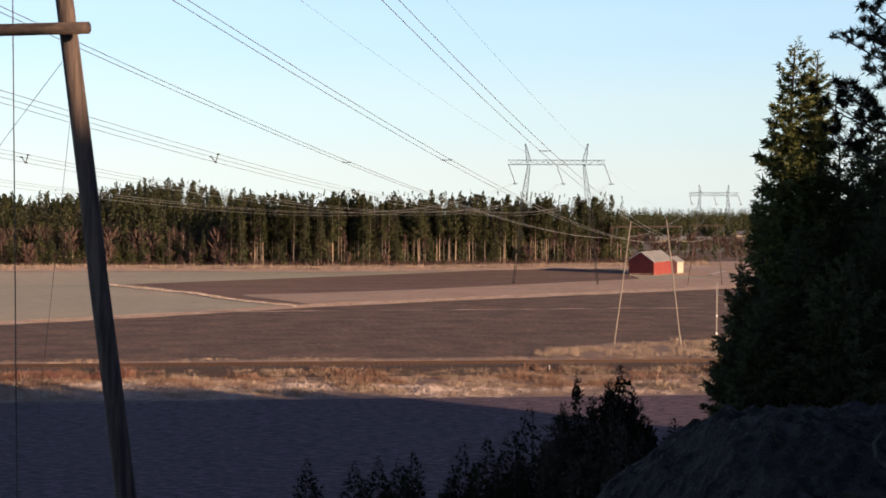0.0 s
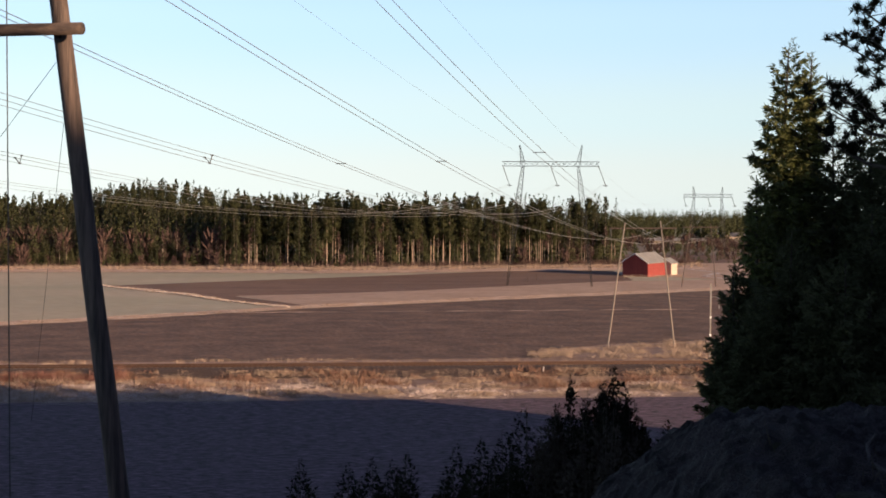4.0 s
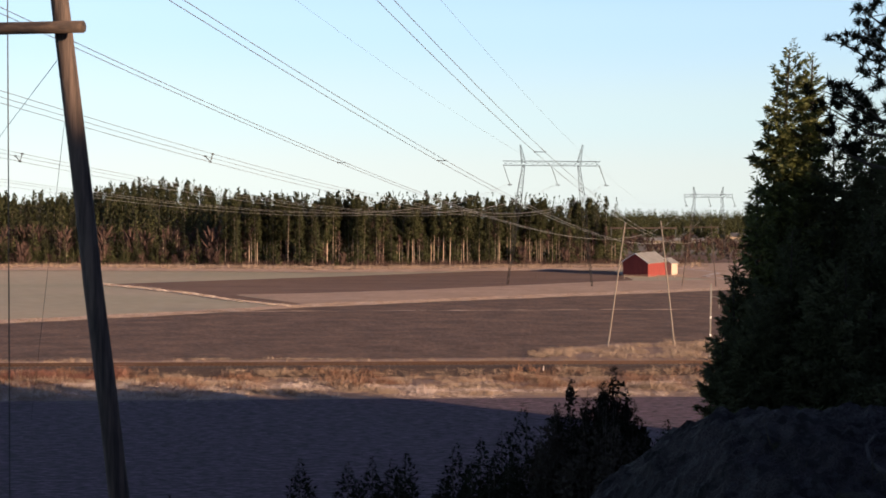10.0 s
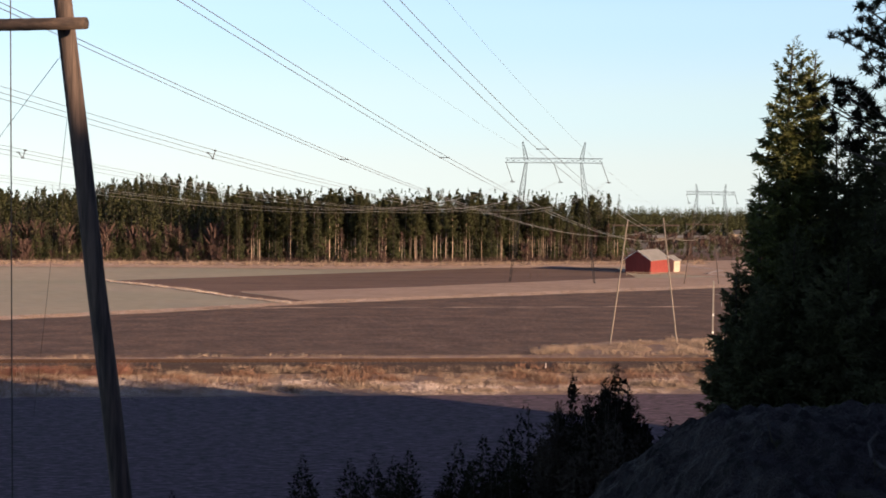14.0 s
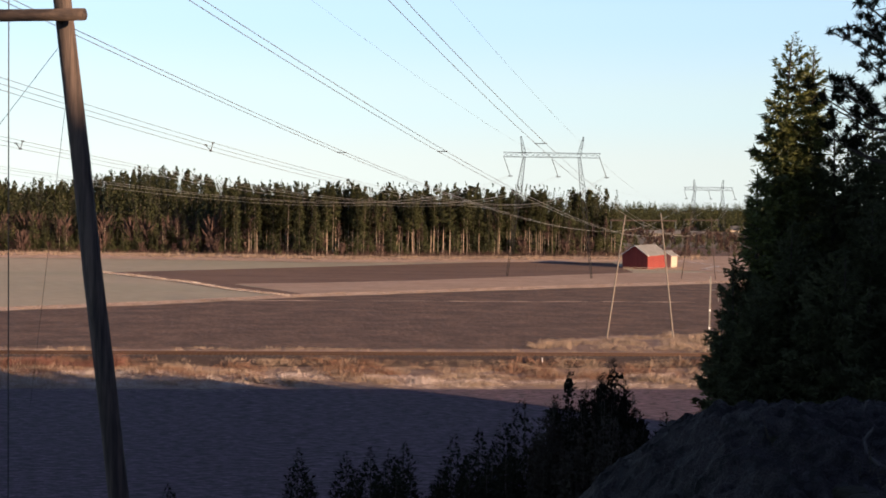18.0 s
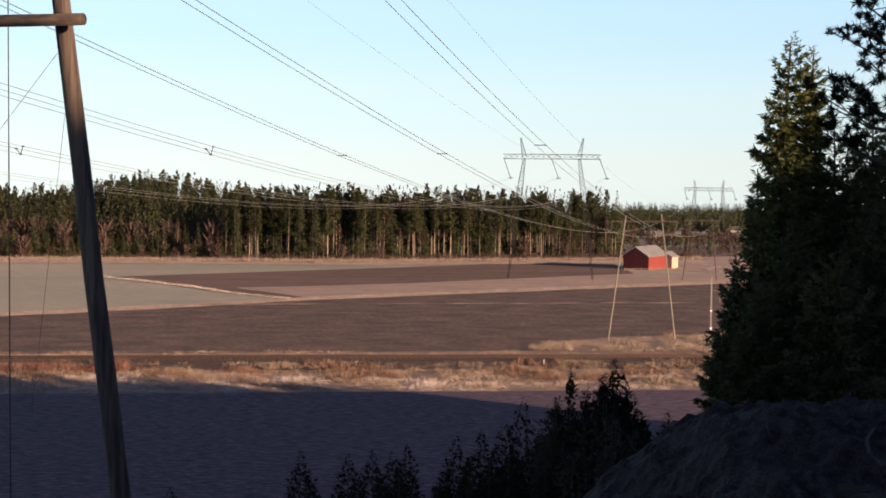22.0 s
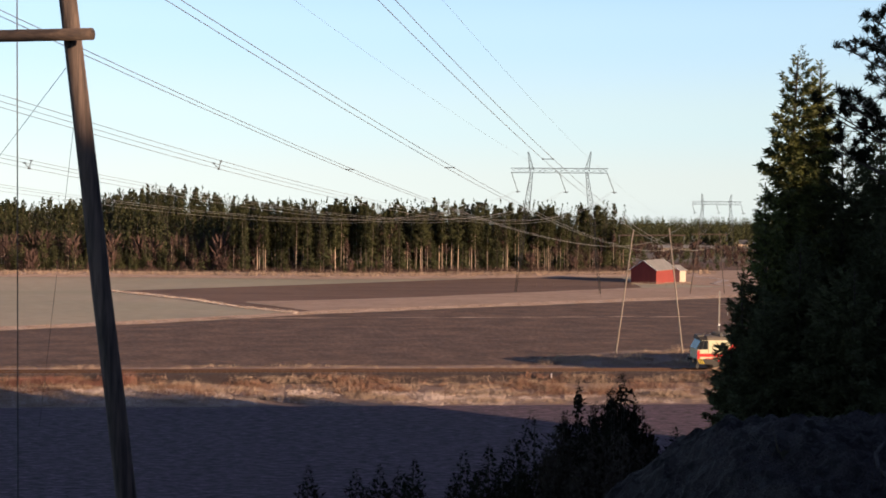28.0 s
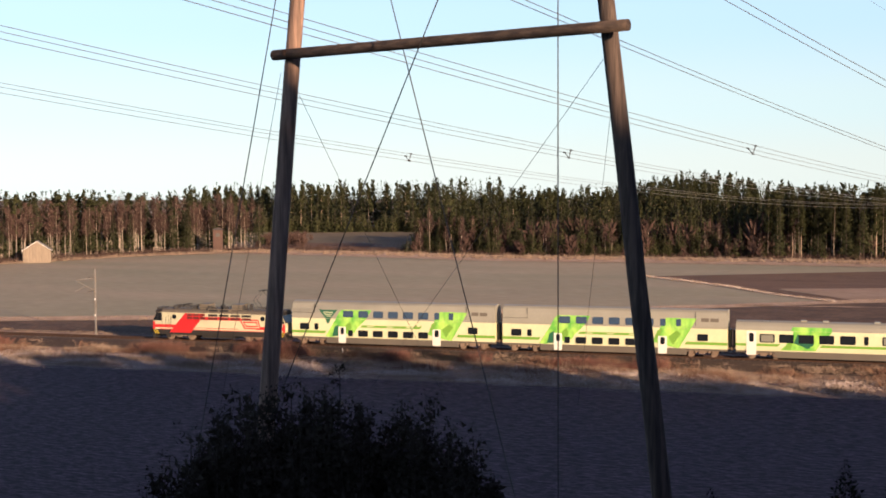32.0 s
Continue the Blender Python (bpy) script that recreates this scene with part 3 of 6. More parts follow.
# ---- railway masts ----
def mast(base, height, arm, label):
    m = thing("catenary_mast", pose(*base), label, "railway mast", "catenary masts")
    bm = boxes((-0.085, 0.085, -0.085, 0.085, 0, height))
    part("mast_post", bm, PALE_STEEL, m)
    if arm:
        bm = bmesh.new()
        tube(bm, (0, 0, height - 1.2), (-0.7, -3.0, height - 1.35), 0.04, n=5)
        tube(bm, (0, 0, height - 3.0), (-0.7, -3.0, height - 1.4), 0.04, n=5)
        tube(bm, (-0.35, -1.5, height - 2.2), (-0.75, -3.2, height - 2.8), 0.03, n=5)
        part("cantilever", bm, PALE_STEEL, m)
        for z in (height - 1.2, height - 3.0):
            bm = bmesh.new()
            tube(bm, (-0.1, -0.2, z), (-0.5, -1.0, z), 0.04, n=5)
            for i in range(4):
                tube(bm, (-0.12 - i * 0.1, -0.24 - i * 0.2, z), (-0.16 - i * 0.1, -0.32 - i * 0.2, z), 0.12, 0.07, n=6)
            part("insulator", bm, DARK, m)
    else:
        bm = bmesh.new()
        tube(bm, (0.12, -0.1, height - 1.6), (0.95, -0.3, height - 1.6), 0.04, n=5)
        tube(bm, (0.95, -0.3, height - 1.6), (0.95, -0.3, height - 3.0), 0.05, n=5)
        part("weight_bracket", bm, PALE_STEEL, m)
        part("base_collar", boxes((-0.2, 0.2, -0.2, 0.2, 0, 0.5)), SLEEPER, m)
    for z in (height * 0.55, height * 0.32):
        part("marker_plate", boxes((-0.11, 0.11, -0.12, -0.09, z, z + 0.25)), mat_white, m, "small white plate on the mast")
    return m


SKIRT_TIN = mat("dark_sheet_roof", (0.12, 0.1, 0.09), (0.09, 0.08, 0.07), 1.0, 0.6)
mat_white = mat("white_enamel", (0.8, 0.79, 0.76), (0.7, 0.69, 0.66), 3, 0.5)
mast((-110.3, 143.5, 0.0), 9.3, True, "galvanised catenary mast with bracket arm by the track")
mast((33.7, 160.5, 0.0), 9.4, False, "pale galvanised mast beside the railway")


# ---- barn and shed ----
def gable_house(name, m, lx, ly, eave, ridge, wall, roof_m, label, group=""):
    """lx along the ridge."""
    h = thing(name, m, label, "barn", group)
    for y, nm in ((0, "front_wall"), (ly, "back_wall")):
        w_ = part(nm, boxes((0, lx, y - 0.06, y + 0.06, 0, eave)), wall, h)
        sg = -1 if y == 0 else 1
        n = int(lx / 0.2)
        me = boxes((0.01, lx / n - 0.015, 0, 0.03, 0.02, eave - 0.02))
        first = part("board", me, wall, w_)
        for i in range(n):
            b = first if i == 0 else new("board", first.data)
            b.parent = w_
            b.location = (i * lx / n, y + (sg * 0.06 if sg > 0 else -0.09), 0)
    for x, nm in ((0, "gable_wall"), (lx, "gable_wall")):
        bm = bmesh.new()
        pts = [(0.06, 0), (ly - 0.06, 0), (ly - 0.06, eave), (ly / 2, ridge), (0.06, eave)]
        a = [bm.verts.new((x - 0.06, y, z)) for y, z in pts]
        b = [bm.verts.new((x + 0.06, y, z)) for y, z in pts]
        bm.faces.new(a[::-1])
        bm.faces.new(b)
        for i in range(5):
            bm.faces.new((a[i], a[(i + 1) % 5], b[(i + 1) % 5], b[i]))
        g = part(nm, bm, wall, h)
        n = int(ly / 0.2)
        for i in range(n):
            y0, y1 = i * ly / n + 0.01, (i + 1) * ly / n - 0.01
            zz = lambda y: eave + (ridge - eave) * (1 - abs(y - ly / 2) / (ly / 2)) - 0.05
            sx = -0.09 if x == 0 else 0.06
            part("board", boxes((x + sx, x + sx + 0.03, y0, y1, 0.02, zz((y0 + y1) / 2))), wall, g)
    for s in (0, 1):
        bm = bmesh.new()
        e, rgd = (-0.45, eave - 0.2) if s == 0 else (ly + 0.45, eave - 0.2), (ly / 2, ridge + 0.1)
        n = 1
        for k in range(n):
            x0, x1 = lerp(-0.35, lx + 0.35, k / n), lerp(-0.35, lx + 0.35, (k + 1) / n) - 0.02
            v = [bm.verts.new(p) for p in ((x0, e[0], e[1]), (x1, e[0], e[1]), (x1, rgd[0], rgd[1]), (x0, rgd[0], rgd[1]),
                                            (x0, e[0], e[1] + 0.06), (x1, e[0], e[1] + 0.06), (x1, rgd[0], rgd[1] + 0.06), (x0, rgd[0], rgd[1] + 0.06))]
            for q in ((3, 2, 1, 0), (4, 5, 6, 7), (0, 1, 5, 4), (1, 2, 6, 5), (2, 3, 7, 6), (3, 0, 4, 7)):
                bm.faces.new([v[i] for i in q])
        part("roof_slope", bm, roof_m, h)
    for x in (-0.36, lx + 0.33):
        bm = bmesh.new()
        for s in (0, 1):
            ya = -0.45 if s == 0 else ly + 0.45
            tube(bm, (x, ya, eave - 0.22), (x, ly / 2, ridge + 0.08), 0.08, n=4)
        part("barge_board", bm, mat_white, h)
    return h


# the red barn: its gable to the left, its long side to the right
barn = gable_house("barn", pose(51.2, 316.6, 0, 0, 0, 55), 10.5, 6.6, 3.4, 5.5, REDP, TIN, "red wooden barn with a pale sheet-metal roof")
gable_house("lean_to_shed", pose(58.2, 324.3, 0, 0, 0, 55), 3.4, 3.6, 3.0, 4.0, PALEP, TIN, "pale yellow outbuilding behind the red barn")
shed = gable_house("field_shed", pose(-227.6, 277.9, 0, 0, 0, 128), 7.0, 6.8, 3.3, 5.5, GREYB, TIN, "grey weathered timber hay shed beside the wood")
gable_house("farm_building", pose(94, 592, -3.2, 0, 0, 2), 27, 7, 1.7, 2.6, GREYB, TIN, "long pale farm building far beyond the barn")
gable_house("farm_outhouse", pose(141, 640, -4.5, 0, 0, 5), 12, 8, 3.4, 5.0, PALEP, TIN, "small pale farm outhouse far off")


def stake(x, y, h, material, label, name, r=0.05):
    bm = bmesh.new()
    tube(bm, (0, 0, -0.2), (0, 0, h), r, n=6)
    bmesh.ops.translate(bm, verts=bm.verts, vec=(x, y, 0))
    tagged(part(name, bm, material), label, "post", "posts in the fields")


for x, y, h in ((21.1, 296.6, 1.3), (23.5, 302.3, 1.6), (25.8, 306.3, 1.4)):
    stake(x, y, h, POLEW, "thin wooden stake in the fallow field", "field_stake", 0.035)
for u, o in ((12.0, -3.6), (-72.0, -3.6)):
    stake(*track(u, o), 0.95, mat_white, "short white marker post beside the railway", "marker_post", 0.05)

fence = thing("rail_fence", pose(44.5, 309.0, 0, 0, 0, 6), "low weathered rail fence before the red barn", "fence")
for k in range(8):
    part("post", boxes((k * 2 - 0.05, k * 2 + 0.05, -0.05, 0.05, -0.3, 1.0)), GREYB, fence)
for z in (0.5, 0.86):
    part("rail", boxes((-0.2, 14.2, -0.09, -0.05, z, z + 0.07)), GREYB, fence)
tower = thing("transformer_tower", pose(-213.5, 336, 0, 0, 0, 30), "narrow red-brown boarded tower among birches", "tower")
part("tower_wall", boxes((-1.4, 1.4, -1.4, 1.4, -0.3, 6.6)), mat("red_brown_board", (0.1, 0.06, 0.05), (0.07, 0.044, 0.037), 1.5, 0.9, stretch=(3, 3, 0.3)), tower)
bm = bmesh.new()
a = [bm.verts.new(p) for p in ((-1.7, -1.7, 6.6), (1.7, -1.7, 6.6), (1.7, 1.7, 6.6), (-1.7, 1.7, 6.6))]
apex = bm.verts.new((0, 0, 7.3))
bm.faces.new(a[::-1])
for i in range(4):
    bm.faces.new((a[i], a[(i + 1) % 4], apex))
part("tower_roof", bm, SKIRT_TIN, tower)
part("opening", boxes((-0.6, 0.6, -1.44, -1.405, 4.6, 5.6)), DARK, tower)


# ---- train ----
def paint(name, c, rough=0.35):
    return mat(name, c, tuple(v * 0.9 for v in c), 0.6, rough, fine=6, spec=0.5, grit=0.04)


CREAM, COACHC, DOORW = paint("cream_loco_paint", (0.56, 0.53, 0.36)), paint("yellowish_cream_coach_paint", (0.63, 0.64, 0.41)), paint("white_door_paint", (0.72, 0.72, 0.66))
GREYP, SKIRT = paint("warm_grey_coach_paint", (0.285, 0.28, 0.235), 0.45), paint("dark_grey_skirt_paint", (0.028, 0.025, 0.022), 0.5)
LIME, GREEN, TEAL = mat("lime_green_paint", (0.4, 0.68, 0.13), (0.12, 0.41, 0.06), 0.75, 0.35, stretch=(1.4, 1, 0.8), fine=3, contrast=1.4, turn=20, grit=0.15), paint("leaf_green_paint", (0.17, 0.36, 0.05)), paint("deep_green_paint", (0.025, 0.12, 0.065))
TRED, TYEL, TBLK = paint("train_red_paint", (0.56, 0.026, 0.028)), paint("hazard_yellow_paint", (0.45, 0.34, 0.03)), paint("train_black_paint", (0.025, 0.025, 0.025), 0.5)
GLASS = mat("tinted_train_glass", (0.014, 0.018, 0.024), (0.01, 0.012, 0.016), 1, 0.08, spec=0.45)
LOCO_ROOF, DRED = paint("grey_brown_loco_roof_paint", (0.15, 0.13, 0.1), 0.55), paint("dull_red_grille_paint", (0.13, 0.022, 0.018), 0.6)
BLIND = paint("grey_beige_blind", (0.2, 0.2, 0.165), 0.6)
COACH_SKIRT = paint("grey_brown_skirt_paint", (0.13, 0.115, 0.095), 0.5)
# Upper-deck panes: the sky's blue reflection is put into the base colour
GLASS_BLUE = mat("sky_toned_glass", (0.032, 0.05, 0.09), (0.022, 0.035, 0.065), 1, 0.08, spec=0.8)
BOGIE = mat("dusty_bogie_iron", (0.15, 0.11, 0.08), (0.21, 0.155, 0.115), 3, 0.8, island=0.2)


def profile_body(bm, x0, x1, prof):
    """A body with the given half section (y >= 0), mirrored, from x0 to x1."""
    full = [(-y, z) for y, z in prof] + [(y, z) for y, z in prof[::-1]]
    a = [bm.verts.new((x0, y, z)) for y, z in full]
    b = [bm.verts.new((x1, y, z)) for y, z in full]
    n = len(full)
    for i in range(n):
        bm.faces.new((a[i], b[i], b[(i + 1) % n], a[(i + 1) % n]))
    bm.faces.new(a[::-1])
    bm.faces.new(b)
    bmesh.ops.recalc_face_normals(bm, faces=bm.faces)


def panel(bm, pts, y, thick=0.012):
    """A flat panel on the side wall; pts are (x, z); y < 0 is the side seen."""
    s = -1 if y < 0 else 1
    a = [bm.verts.new((x, y, z)) for x, z in pts]
    b = [bm.verts.new((x, y + s * thick, z)) for x, z in pts]
    n = len(pts)
    bm.faces.new(b)
    for i in range(n):
        bm.faces.new((a[i], a[(i + 1) % n], b[(i + 1) % n], b[i]))
    bmesh.ops.recalc_face_normals(bm, faces=bm.faces)


def rounded(x0, x1, z0, z1, r=0.12):
    out = []
    for cx, cz, a0 in ((x1 - r, z0 + r, -90), (x1 - r, z1 - r, 0), (x0 + r, z1 - r, 90), (x0 + r, z0 + r, 180)):
        out += [(cx + r * math.cos(radians(a0 + k * 30)), cz + r * math.sin(radians(a0 + k * 30))) for k in range(4)]
    return out


def wheelset(parent, x, r=0.46):
    for s in (-1, 1):
        bm = bmesh.new()
        tube(bm, (x, s * 0.72, r), (x, s * 0.86, r), r, r, n=20)
        tube(bm, (x, s * 0.86, r), (x, s * 0.95, r), 0.16, 0.13, n=10)
        part("wheel", bm, BOGIE, parent)


def bogie(parent, x, base=2.5, r=0.46, out=1.16):
    bm = bmesh.new()
    for s in (-1, 1):
        box(bm, x - base / 2 - 0.55, x + base / 2 + 0.55, s * out - 0.08, s * out + 0.08, 0.55, 0.78)
        box(bm, x - 0.35, x + 0.35, s * (out + 0.03) - 0.12, s * (out + 0.03) + 0.12, 0.38, 0.95)
        for q in (-1, 1):
            box(bm, x + q * base / 2 - 0.2, x + q * base / 2 + 0.2, s * (out + 0.05) - 0.12, s * (out + 0.05) + 0.12, 0.3, 0.72)
            tube(bm, (x + q * 0.72, s * (out + 0.05), 0.5), (x + q * 0.72, s * (out + 0.05), 0.95), 0.13, n=8)
    box(bm, x - 0.3, x + 0.3, -1, 1, 0.5, 0.8)
    b = part("bogie", bm, BOGIE, parent)
    for q in (-1, 1):
        wheelset(b, x + q * base / 2, r)


def side_panels(parent, name, material, shapes, y, label="", thick=0.012):
    for s in (-1, 1):
        for sh in shapes:
            bm = bmesh.new()
            panel(bm, sh, s * y, thick)
            part(name, bm, material, parent, label)


def ends(parent, x, s, z1):
    part("gangway", boxes((min(x, x + s * 0.34), max(x, x + s * 0.34), -0.62, 0.62, 0.95, 3.1)), TBLK, parent)
    bm = bmesh.new()
    for y in (-0.9, 0.9):
        tube(bm, (x, y, 1.05), (x + s * 0.4, y, 1.05), 0.1, n=8)
        tube(bm, (x + s * 0.38, y, 1.05), (x + s * 0.44, y, 1.05), 0.24, n=10)
    part("buffer", bm, BOGIE, parent)


def double_coach(badge, label):
    c = thing("double_deck_coach", Matrix.Identity(4), label, "train coach", "train coaches")
    L, e = 26.4, 0.45
    bm = bmesh.new()
    profile_body(bm, e, L - e, [(1.35, 0.96), (1.4, 3.2)])
    part("lower_body", bm, COACHC, c)
    bm = bmesh.new()
    profile_body(bm, e, L - e, [(1.4, 3.2), (1.4, 3.45), (1.3, 4.3), (1.08, 4.95), (0.75, 5.18), (0.3, 5.26), (0, 5.27)])
    part("upper_body", bm, GREYP, c, "warm grey upper deck and roof", )
    bm = bmesh.new()
    profile_body(bm, 4.9, L - 4.9, [(1.3, 0.24), (1.36, 0.95)])
    part("skirt", bm, COACH_SKIRT, c)
    for x0, x1 in ((e, 4.85), (L - 4.85, L - e)):
        bm = bmesh.new()
        profile_body(bm, x0, x1, [(1.3, 0.74), (1.36, 0.95)])
        part("skirt", bm, COACH_SKIRT, c)
    # the upper deck leans in: its panels and windows follow the slope
    lean_ = lambda z: 1.4 - (0.1 / 0.85) * max(0, z - 3.45)

    def up(name, material, pts, out, label=""):
        for s in (-1, 1):
            bm = bmesh.new()
            a = [bm.verts.new((x, s * (lean_(z) - 0.02), z)) for x, z in pts]
            b = [bm.verts.new((x, s * (lean_(z) + out), z)) for x, z in pts]
            bm.faces.new(b)
            for i in range(len(pts)):
                bm.faces.new((a[i], a[(i + 1) % len(pts)], b[(i + 1) % len(pts)], b[i]))
            bmesh.ops.recalc_face_normals(bm, faces=bm.faces)
            part(name, bm, material, c, label)
    for x0, x1 in ((7.1, 8.4), (9.06, 10.3), (10.95, 12.2), (12.83, 14.05), (14.7, 15.95), (16.6, 17.85), (18.6, 19.2), (20.35, 20.9)):
        up("window", GLASS_BLUE, rounded(x0, x1, 3.4, 4.2, 0.13), 0.035)
    for x0, x1 in ((7.75, 8.35), (9.03, 10.25), (10.9, 12.13), (12.8, 14.03), (14.7, 15.95), (16.6, 17.8)):
        side_panels(c, "window", GLASS, [rounded(x0, x1, 1.12, 1.88)], 1.385, thick=0.03)
    for x0, x1 in ((1.5, 2.7), (3.4, 3.9), (22.7, 23.85)):
        side_panels(c, "window", GLASS, [rounded(x0, x1, 1.82, 2.6)], 1.385, thick=0.035)
    # livery
    side_panels(c, "livery_band", GREEN, [[(9.3, 2.22), (16.75, 2.22), (17.0, 2.5), (9.5, 2.5)], [(e, 1.4), (4.7, 1.4), (4.95, 1.72), (e, 1.72)], [(21.3, 1.4), (L - e, 1.4), (L - e, 1.72), (21.5, 1.72)]], 1.39)
    side_panels(c, "livery_panel", LIME, [[(4.8, 1.05), (5.6, 0.99), (8.6, 1.6), (8.9, 2.1), (10.0, 3.19), (6.2, 3.19)]], 1.388, "bright lime green graphic panel")
    side_panels(c, "livery_panel", LIME, [[(17.75, 1.6), (20.3, 1.0), (20.7, 1.0), (22.0, 3.19), (18.6, 3.19)]], 1.388, "bright lime green graphic panel")
    side_panels(c, "livery_accent", TEAL, [[(5.7, 1.1), (6.5, 1.1), (6.5, 2.5), (6.0, 2.2)]], 1.392)
    side_panels(c, "livery_accent", GREEN, [[(7.5, 1.6), (8.2, 2.1), (8.0, 2.9), (7.4, 2.4)], [(17.9, 1.9), (18.3, 2.9), (18.9, 3.1), (18.4, 2.0)], [(20.0, 1.3), (20.9, 2.6), (20.4, 2.9), (19.5, 2.2)]], 1.392)
    side_panels(c, "livery_panel", LIME, [[(6.2, 3.21), (10.0, 3.21), (10.2, 3.45), (6.3, 3.45)], [(18.6, 3.21), (22.0, 3.21), (22.15, 3.45), (18.75, 3.45)]], 1.4, "bright lime green graphic panel")
    up("livery_panel", LIME, [(6.3, 3.46), (10.2, 3.46), (10.7, 4.3), (6.95, 4.3), (6.6, 4.0)], 0.01, "bright lime green graphic panel")
    up("livery_panel", LIME, [(18.75, 3.46), (22.15, 3.46), (22.6, 4.3), (19.25, 4.3)], 0.01, "bright lime green graphic panel")
    up("roof_grille", COACH_SKIRT, [(23.1, 3.95), (23.95, 3.95), (23.95, 4.35), (23.1, 4.35)], 0.02)
    up("roof_grille", COACH_SKIRT, [(24.1, 3.95), (25.0, 3.95), (25.0, 4.35), (24.1, 4.35)], 0.02)
    up("roof_seam", SKIRT, [(3.35, 3.9), (3.39, 3.9), (3.39, 5.0), (3.35, 5.0)], 0.012)
    up("roof_seam", SKIRT, [(0.5, 3.86), (3.39, 3.86), (3.39, 3.9), (0.5, 3.9)], 0.012)
    up("roof_seam", SKIRT, [(22.45, 3.5), (22.49, 3.5), (22.49, 5.0), (22.45, 5.0)], 0.012)
    for x0, x1 in ((6.5, 7.45), (18.35, 19.35)):
        for s in (-1, 1):
            bm = bmesh.new()
            panel(bm, rounded(x0, x1, 0.3, 2.26, 0.1), s * 1.392, 0.03)
            d = part("door", bm, DOORW, c, "white coach door")
            bm = bmesh.new()
            panel(bm, rounded(x0 + 0.28, x1 - 0.24, 1.35, 2.15), s * 1.423, 0.02)
            part("door_window", bm, GLASS, d)
    if badge:
        up("badge", TEAL, [(3.97, 4.32), (4.35, 4.25), (5.95, 4.25), (6.33, 4.32), (6.14, 4.0), (5.49, 3.22), (4.81, 3.22), (4.16, 4.0)], 0.02, "deep green shield badge")
        side_panels(c, "badge", TEAL, [[(4.81, 3.19), (5.49, 3.19), (5.3, 2.66), (5.15, 2.56), (5.0, 2.66)]], 1.395)
        for z, a, b in ((3.92, 4.5, 5.8), (3.68, 4.66, 5.64), (3.45, 4.82, 5.48)):
            up("badge_bar", COACHC, [(a, z), (b, z), (b, z + 0.08), (a, z + 0.08)], 0.03)
    for x, w_ in ((10.2, 0.8), (12.6, 0.8), (15.1, 0.9)):
        side_panels(c, "text_bar", COACHC, [[(x, 2.31), (x + w_, 2.31), (x + w_, 2.41), (x, 2.41)]], 1.405)
    side_panels(c, "logo", GREEN, [[(16.3, 2.35), (16.5, 2.35), (16.35, 2.68), (16.2, 2.68)], [(16.6, 2.35), (16.75, 2.35), (17.05, 2.68), (16.9, 2.68)]], 1.405)
    ends(c, e, -1, 3.1)
    ends(c, L - e, 1, 3.1)
    bogie(c, 3.0)
    bogie(c, L - 3.2)
    return c


